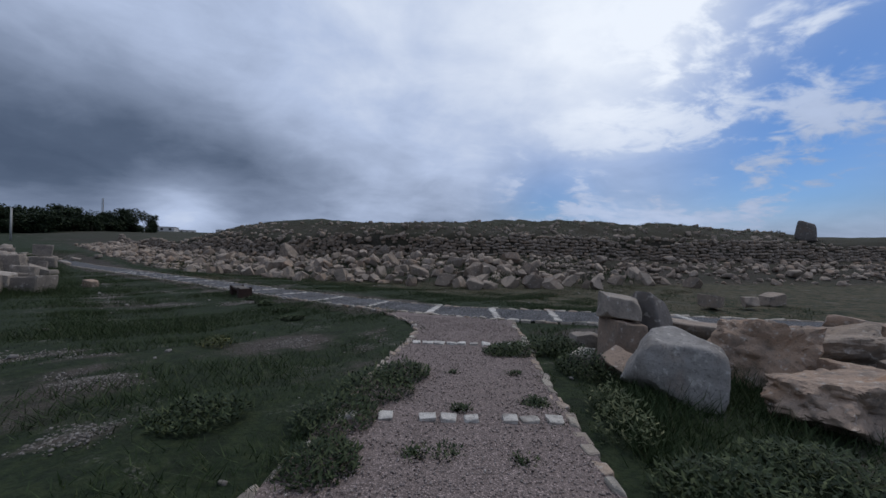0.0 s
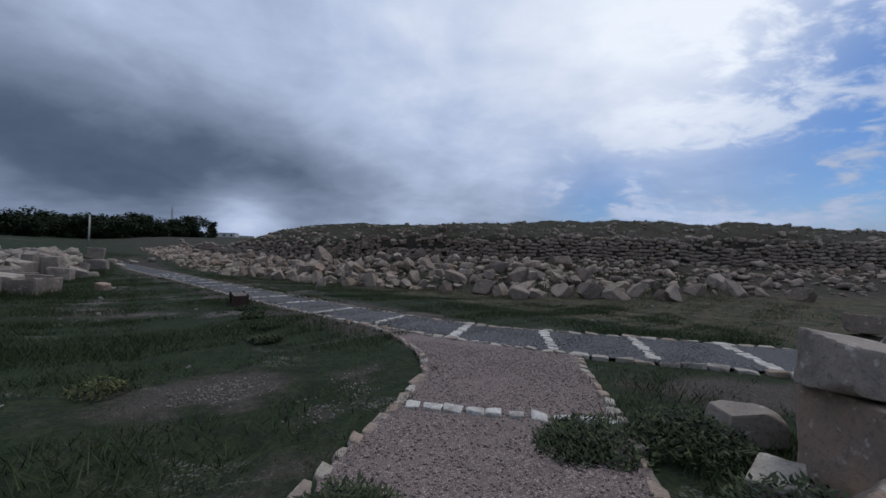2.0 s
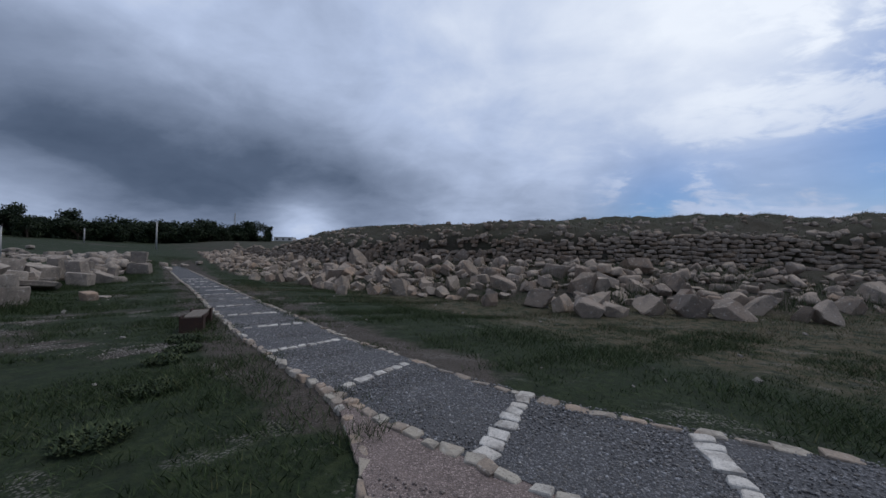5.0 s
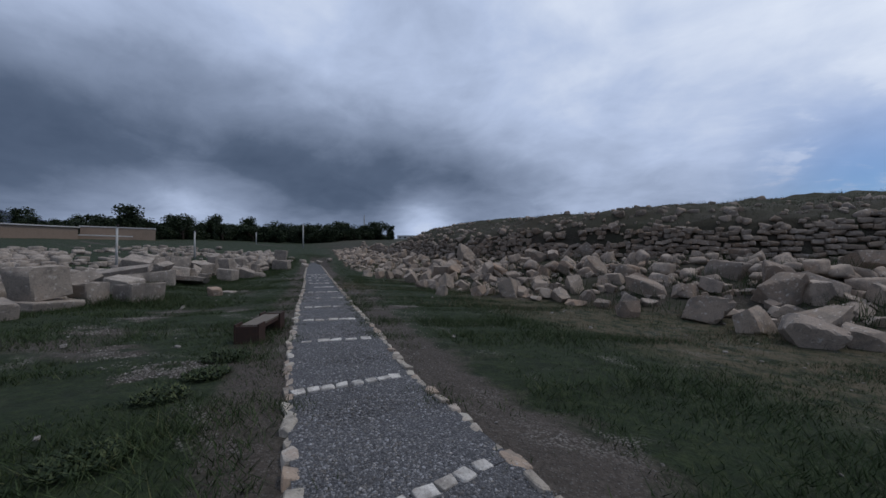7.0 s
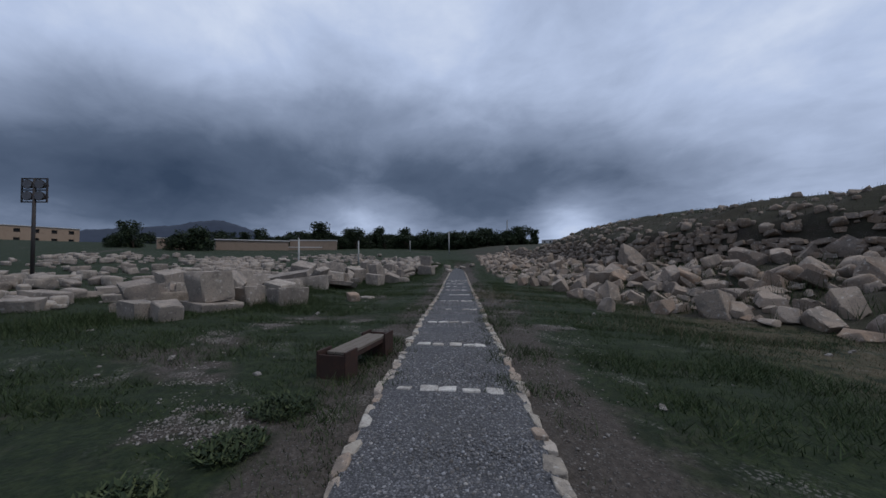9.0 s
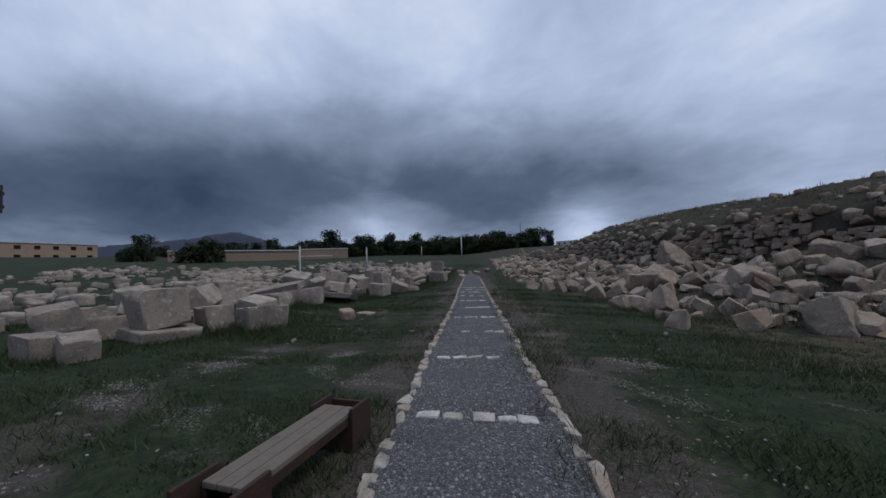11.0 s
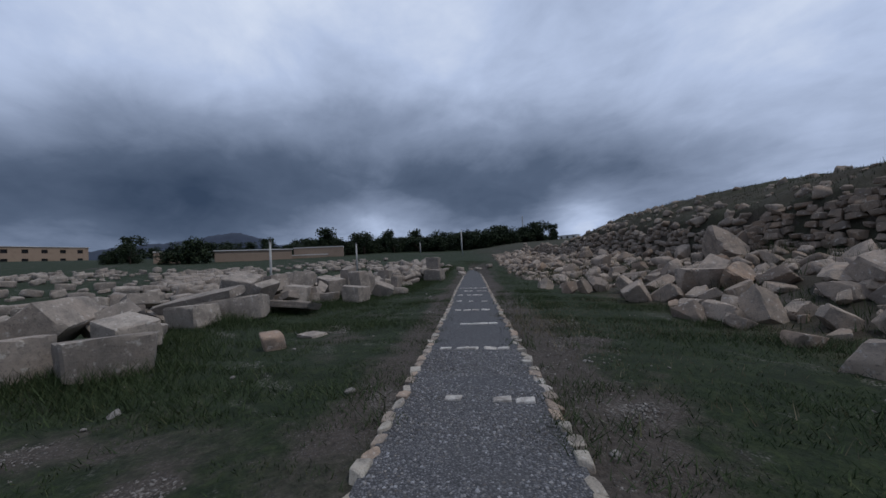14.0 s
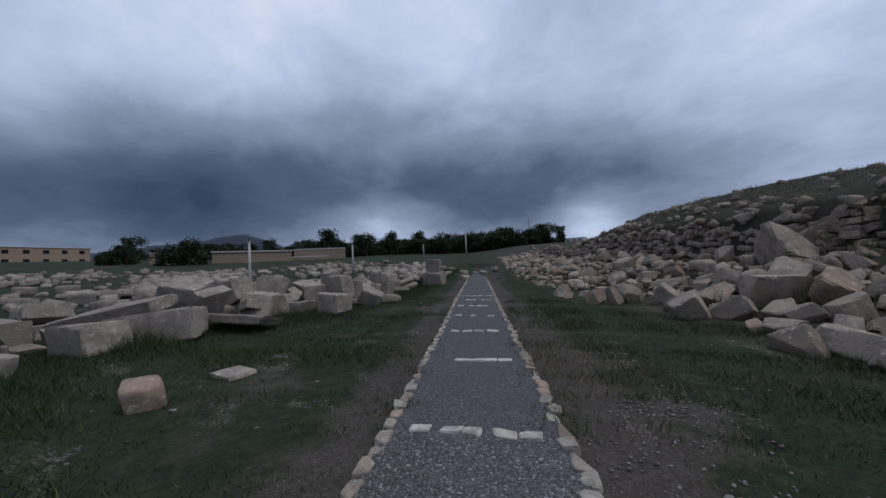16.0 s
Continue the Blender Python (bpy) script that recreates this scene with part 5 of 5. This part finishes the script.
def turf():
    xs, ys = [], []
    for x0, x1, y0, y1, n in ((-9, 7, 0, 18, 190000), (-20, -4, 6, 26, 210000), (-30, 14, 8, 24, 110000), (-36, -12, 5, 40, 90000)):
        x, y = rng.uniform(x0, x1, n), rng.uniform(y0, y1, n)
        patch = 0.5 + 0.35 * wave(x, y, 0.9, 21) + 0.3 * wave(x, y, 2.6, 22) + 0.25 * wave(x, y, 6.5, 23)
        s = (x + 5.55) * 0.58 + (y - 12.9) * 0.815
        patch = patch - 0.45 * np.clip(wave(x, y, 0.55, 11) - 0.1, 0, 1) * (s < -1) - 0.3 * (s > 0.5) * (s < 1.9) * (x < 0)
        patch = patch - 0.6 * worn(x, y)
        keep = (patch > rng.uniform(0.15, 0.75, n)) & (path_gap(x, y) > rng.uniform(0.0, 0.35, n)) & (signed(FOOT, x, y) < 0.3)
        xs.append(x[keep])
        ys.append(y[keep])
    x, y = np.concatenate(xs), np.concatenate(ys)
    blades("short_grass", x, y, height(x, y), M_BLADE, 0.095, 0.0055, "short green meadow grass", 1.5)
    # longer grass along blocks and boulders
    n = 60000
    a = along(BAND, 0.06)
    k = rng.integers(len(a), size=n)
    bx = np.array([p[0] for p in a])[k] + rng.normal(0.3, 0.6, n)
    by = np.array([p[1] for p in a])[k] + rng.normal(0.1, 0.6, n)
    blades("tall_grass", bx, by, height(bx, by), M_BLADE, 0.22, 0.007, "taller green grass round the fallen blocks", 1.0)
    n = 46000
    x, y = rng.uniform(1.5, 7.5, n), rng.uniform(1.2, 6.1, n)
    keep = (0.5 + 0.5 * wave(x, y, 1.6, 31) > rng.uniform(0.1, 0.8, n)) & (x - 1.5 > 0.03 * y) & (np.abs(signed(CENTRE_EAST, x, y)) > 1.1)
    x, y = x[keep], y[keep]
    blades("weed_grass", x, y, height(x, y), M_BLADE, 0.19, 0.006, "tall rank grass round the boulders", 1.0)
    # tufts creeping over the kerbs
    n = 30000
    spots = along(GREY_LEFT[:9], 0.05) + along(GREY_RIGHT[:9], 0.05) + along(PINK_RIGHT, 0.05) + along(PINK_LEFT, 0.05)
    k = rng.integers(len(spots), size=n)
    x = np.array([p[0] for p in spots])[k] + rng.normal(0, 0.14, n)
    y = np.array([p[1] for p in spots])[k] + rng.normal(0, 0.14, n)
    keep = 0.5 * wave(x, y, 1.5, 91) + 0.5 * wave(x, y, 4.1, 92) > rng.uniform(0.05, 0.5, n)
    x, y = x[keep], y[keep]
    blades("kerb_grass", x, y, np.maximum(height(x, y), -0.075), M_BLADE, 0.08, 0.005, "thin grass creeping over the kerbs", 1.2)
    n = 95000
    x, y = rng.uniform(-16, 16, n), rng.uniform(13, 26, n)
    df = signed(FOOT, x, y)
    keep = (df < 0.8) & (df > -5.0) & (0.5 + 0.5 * wave(x, y, 0.8, 33) > rng.uniform(0.2, 1.0, n))
    x, y = x[keep], y[keep]
    blades("dry_grass", x, y, height(x, y), M_STRAW, 0.12, 0.005, "dry straw-coloured grass at the bank's foot", 1.1)
    n = 70000
    x, y = rng.uniform(-40, 40, n), rng.uniform(30, 60, n)
    dw, df = signed(WALL, x, y), signed(FOOT, x, y)
    keep = (dw > 0.4) & (dw < 12)
    x, y = x[keep], y[keep]
    blades("mound_grass", x, y, height(x, y), M_STRAW_MOUND, 0.15, 0.012, "rough grass on the mound", 0.5)
    n = 90000
    x, y = rng.uniform(-30, 14, n), rng.uniform(21, 40, n)
    df, dw = signed(FOOT, x, y), signed(WALL, x, y)
    keep = (df > 0) & (dw < 0) & (0.5 + 0.5 * wave(x, y, 1.1, 41) > rng.uniform(0.3, 1.0, n))
    x, y = x[keep], y[keep]
    blades("bank_grass", x, y, height(x, y) + 0.05, M_BLADE, 0.42, 0.009, "grass growing between the rubble stones", 0.6)


turf()


def weed(name, x, y, r, h, n, mat, label):
    """A low leafy weed: a rosette of pointed leaves on short stems."""
    q = np.random.default_rng(int(abs(x * 100) + abs(y * 1000)))
    a, d = q.uniform(0, 6.28, n), r * np.sqrt(q.random(n))
    p = np.stack([np.cos(a) * d, np.sin(a) * d, h * q.uniform(0.1, 1.0, n) * (1.05 - d / r * 0.7)], -1)
    la, ll, lw = q.uniform(0, 6.28, n), q.uniform(0.03, 0.075, n), q.uniform(0.006, 0.014, n)
    u = np.stack([np.cos(la), np.sin(la), q.uniform(0.1, 1.0, n)], -1) * ll[:, None]
    w = np.stack([-np.sin(la), np.cos(la), np.zeros(n)], -1) * lw[:, None]
    v = np.stack([p, p + u * 0.5 + w, p + u, p + u * 0.5 - w], 1).reshape(-1, 3)
    ob = soup(name, v, 4, np.arange(len(v)), mat)
    ob.location = (x, y, h1(x, y))
    return tagged(ob, label, "weed", "weeds")


for x, y, r, h in ((-0.75, 4.0, 0.45, 0.32), (-1.0, 3.3, 0.4, 0.28), (-0.5, 4.5, 0.35, 0.25), (-0.9, 2.6, 0.3, 0.2), (1.2, 5.7, 0.42, 0.16), (0.95, 5.6, 0.3, 0.1), (0.05, 2.75, 0.13, 0.03), (-0.2, 2.75, 0.11, 0.03), (0.62, 2.65, 0.10, 0.03),
                   (1.0, 3.7, 0.16, 0.05), (0.2, 3.55, 0.09, 0.03), (0.15, 4.6, 0.08, 0.03), (0.95, 4.6, 0.10, 0.03), (2.0, 4.8, 0.4, 0.35), (1.9, 5.8, 0.45, 0.3), (-2.2, 3.2, 0.4, 0.16), (-3.7, 8.6, 0.28, 0.08), (-4.4, 9.6, 0.3, 0.08), (-5.6, 10.9, 0.26, 0.06), (1.9, 2.2, 0.5, 0.4), (2.7, 2.4, 0.6, 0.4), (-6.15, 11.35, 0.3, 0.10), (-5.2, 10.3, 0.25, 0.10)):
    weed("weed_clump", x, y, r, h, int(1500 * r / 0.4), M_WEED, "low dark green leafy weed clump")
M_FLOWER_DULL = leaf_material("yellow_weed_flowers", ((0.0, (0.05, 0.06, 0.02)), (0.7, (0.08, 0.085, 0.03)), (1.0, (0.24, 0.21, 0.06))))
M_WEED_PALE = leaf_material("pale_weed_leaves", ((0.0, (0.025, 0.036, 0.013)), (0.7, (0.07, 0.085, 0.035)), (1.0, (0.20, 0.20, 0.10))))
for x, y, r, h in ((1.65, 3.1, 0.28, 0.42), (1.75, 3.6, 0.25, 0.38), (-3.9, 6.0, 0.25, 0.22)):
    weed("flowering_weed", x, y, r, h, 420, M_FLOWER_DULL if x < 0 else M_WEED_PALE, "yellow-green flowering weed clump")


def small_stones():
    """Loose chips on the turf and along the path."""
    heap = Heap(KERBS)
    n = 1500
    x, y = rng.uniform(-24, 12, n), rng.uniform(0.5, 24, n)
    s = (x + 5.55) * 0.58 + (y - 12.9) * 0.815
    keep = (path_gap(x, y) > 0.05) & (0.5 + 0.5 * wave(x, y, 0.7, 51) > rng.uniform(0.3, 1.1, n)) & (signed(FOOT, x, y) < 0)
    for qx, qy in zip(x[keep], y[keep]):
        b = 0.025 + 0.08 * rng.random() ** 4
        heap.add(int(rng.integers(10)), stone_pose(qx, qy, h1(qx, qy) + b * 0.2, b * 1.3, b, b * 0.6, rng.normal(0, 0.3), rng.normal(0, 0.3), rng.uniform(0, 6)))
    tagged(heap.link("stone_chips", M_CHIP), "small pale stone chips strewn over the turf", "stones", kind="stuff")


small_stones()


def stony_patches():
    """Beds of pale chips where the turf is worn through."""
    heap = Heap([rock_mesh("chip", 950 + i, 0.22, 0.0, M_BLOCK, 0.0) for i in range(5)])
    spots = [(cx, cy, rx, ry, int(1900 * rx * math.sqrt(ry / 0.45))) for cx, cy, rx, ry in WORN]
    for cx, cy, rx, ry, n in spots:
        x, y = cx + rng.normal(0, rx * 0.55, n), cy + rng.normal(0, ry * 0.55, n)
        keep = (path_gap(x, y) > 0.05) & (worn(x, y) > 0.25 + 0.4 * rng.random(n))
        x, y = x[keep], y[keep]
        for qx, qy, qz in zip(x, y, height(x, y)):
            b = 0.006 + 0.018 * rng.random() ** 3
            heap.add(int(rng.integers(5)), stone_pose(qx, qy, qz + b * 0.25, b * 1.3, b, b * 0.7, rng.normal(0, 0.3), rng.normal(0, 0.3), rng.uniform(0, 6)))
    margin = []
    for x, y, a in along(GREY_RIGHT[1:9], 0.004):
        d = 0.15 + 1.6 * rng.random() ** 1.5
        if rng.random() > 0.35 + 0.6 * math.sin(x * 1.1 + 2.2 * d):
            continue
        margin.append((x + 0.58 * d, y + 0.815 * d))
    margin = np.array(margin)
    for (qx, qy), qz in zip(margin, height(margin[:, 0], margin[:, 1])):
        b = 0.006 + 0.020 * rng.random() ** 3
        heap.add(int(rng.integers(5)), stone_pose(qx, qy, qz + b * 0.25, b * 1.3, b, b * 0.7, rng.normal(0, 0.3), rng.normal(0, 0.3), rng.uniform(0, 6)))
    tagged(heap.link("stony_patches", M_CHIP), "beds of pale chips in worn turf", "stones", kind="stuff")


stony_patches()


def gravel(name, left, right, n, mat, label, coarse=0.017):
    """Loose pebbles over the gravel sheets."""
    bm = rock_mesh("pebble", 900, 0.2, 0.0, mat, 0.0)
    co, tri = arrays(bm)
    t = rng.random(n)
    la, lb = np.array(left, float), np.array(right, float)
    ta, tb = np.linspace(0, 1, len(la)), np.linspace(0, 1, len(lb))
    f = rng.uniform(0.02, 0.98, n)
    x = np.interp(t, ta, la[:, 0]) * (1 - f) + np.interp(t, tb, lb[:, 0]) * f
    y = np.interp(t, ta, la[:, 1]) * (1 - f) + np.interp(t, tb, lb[:, 1]) * f
    s = (0.008 + coarse * rng.random(n) ** 2)[:, None, None]
    a = rng.uniform(0, 6.28, n)
    c, q = np.cos(a)[:, None], np.sin(a)[:, None]
    v = np.repeat(co[None], n, 0) * s
    v = np.stack([v[..., 0] * c - v[..., 1] * q, v[..., 0] * q + v[..., 1] * c, v[..., 2] * 0.75], -1)
    v += np.stack([x, y, np.full(n, -0.066)], -1)[:, None]
    idx = (tri[None] + (np.arange(n) * len(co))[:, None]).reshape(-1)
    tagged(soup(name, v.reshape(-1, 3), 3, idx, mat), label, "gravel", kind="stuff")


M_PEB_GREY = stone_material("grey_pebbles", ((0.060, 0.060, 0.063), (0.150, 0.148, 0.152), (0.38, 0.375, 0.38), (0.095, 0.094, 0.097), (0.22, 0.216, 0.22)), True, 0.0, 2.0)
M_PEB_PINK = stone_material("pink_pebbles", ((0.215, 0.170, 0.153), (0.285, 0.228, 0.207), (0.36, 0.297, 0.272), (0.25, 0.198, 0.179)), True, 0.0, 2.0)
gravel("grey_pebbles", GREY_LEFT[:7], GREY_RIGHT[:7], 26000, M_PEB_GREY, "loose grey pebbles on the footpath")
gravel("east_pebbles", [(-2.25, 9.95), (-1.0, 9.32), (0.7, 8.62), (1.65, 8.3), (4, 7.9)], [(-1.65, 11.35), (-0.6, 10.85), (0.4, 10.45), (1.5, 10.15), (4, 9.7)], 9000, M_PEB_GREY, "loose grey pebbles on the footpath branch")
gravel("pink_pebbles", [(-1.15, 1.5), (-1.1, 2.9), (-0.82, 5.0), (-0.5, 7.2), (-1.2, 8.8)], [(1.2, 1.5), (1.24, 3.0), (1.35, 5.0), (1.55, 7.0), (1.6, 8.3)], 9000, M_PEB_PINK, "loose pinkish pebbles on the footpath", 0.010)

# ---- kerbs and cross bars, stone by stone ----
kerb_row(GREY_LEFT, grey_path, KERBS, "kerb_stone", 0.23, 0.125, 17)
kerb_row(GREY_RIGHT, grey_path, KERBS, "kerb_stone", 0.23, 0.125, 17)
kerb_row(EAST_FAR, east_path, KERBS, "kerb_stone", 0.30, 0.14, 24)
kerb_row(EAST_NEAR, east_path, KERBS, "kerb_stone", 0.30, 0.13, 24)
kerb_row(DIVIDE, east_path, KERBS, "kerb_stone", 0.20, 0.13)
kerb_row(PINK_LEFT, pink_path, KERBS, "kerb_stone", 0.21, 0.12, 1e9, -0.012)
kerb_row(PINK_RIGHT, pink_path, KERBS, "kerb_stone", 0.20, 0.115, 1e9, -0.012)


def bar(a, b, parent, skip=0.0, step=0.24, wide=0.13):
    for x, y, t in along([a, b], step, 0.25, step * 0.5):
        if rng.random() < skip:
            continue
        far = math.hypot(x + 8, y - 14)
        k = int(rng.integers(len(BARS)))
        ob = new("bar_stone", BARS[k])
        ob.parent = parent
        ob.matrix_basis = stone_pose(x, y, -0.11 + 0.025 * max(far - 32, 0) + 0.022, step * rng.uniform(0.75, 0.98), wide * rng.uniform(0.75, 1.2), 0.10, rng.normal(0, 0.03), rng.normal(0, 0.03), t + rng.normal(0, 0.1))


for ax, ay, bx, by, skip in ((-2.15, 10.1, -1.75, 11.25, 0), (-4.1, 11.1, -3.5, 12.2, 0.15), (-6.0, 12.45, -5.2, 13.4, 0), (-7.65, 13.65, -6.85, 14.55, 0), (-9.35, 14.85, -8.65, 15.75, 0), (-11.1, 16.1, -10.25, 16.95, 0.1),
                              (-12.75, 17.3, -11.95, 18.1, 0), (-14.5, 18.55, -13.7, 19.4, 0.45), (-16.3, 19.85, -15.5, 20.65, 0), (-18.2, 21.1, -17.2, 21.85, 0.3), (-20.0, 22.35, -19.0, 23.05, 0.1), (-21.6, 23.5, -20.4, 24.2, 0.3), (-23.1, 24.5, -21.9, 25.2, 0)):
    bar((ax, ay), (bx, by), grey_path, skip, 0.17 if ax > -5 else 0.24)
for ax, ay, bx, by in ((-0.35, 9.1, -0.05, 10.6), (1.35, 8.5, 1.42, 10.1), (2.75, 8.2, 3.0, 9.8), (4.2, 7.95, 4.4, 9.5), (6.0, 7.7, 6.2, 9.2)):
    bar((ax, ay), (bx, by), east_path, 0.0, 0.17, 0.2)
bar((-0.55, 6.1), (1.45, 6.0), pink_path, 0.0, 0.2)
bar((-1.0, 3.35), (1.2, 3.3), pink_path, 0.15, 0.2)
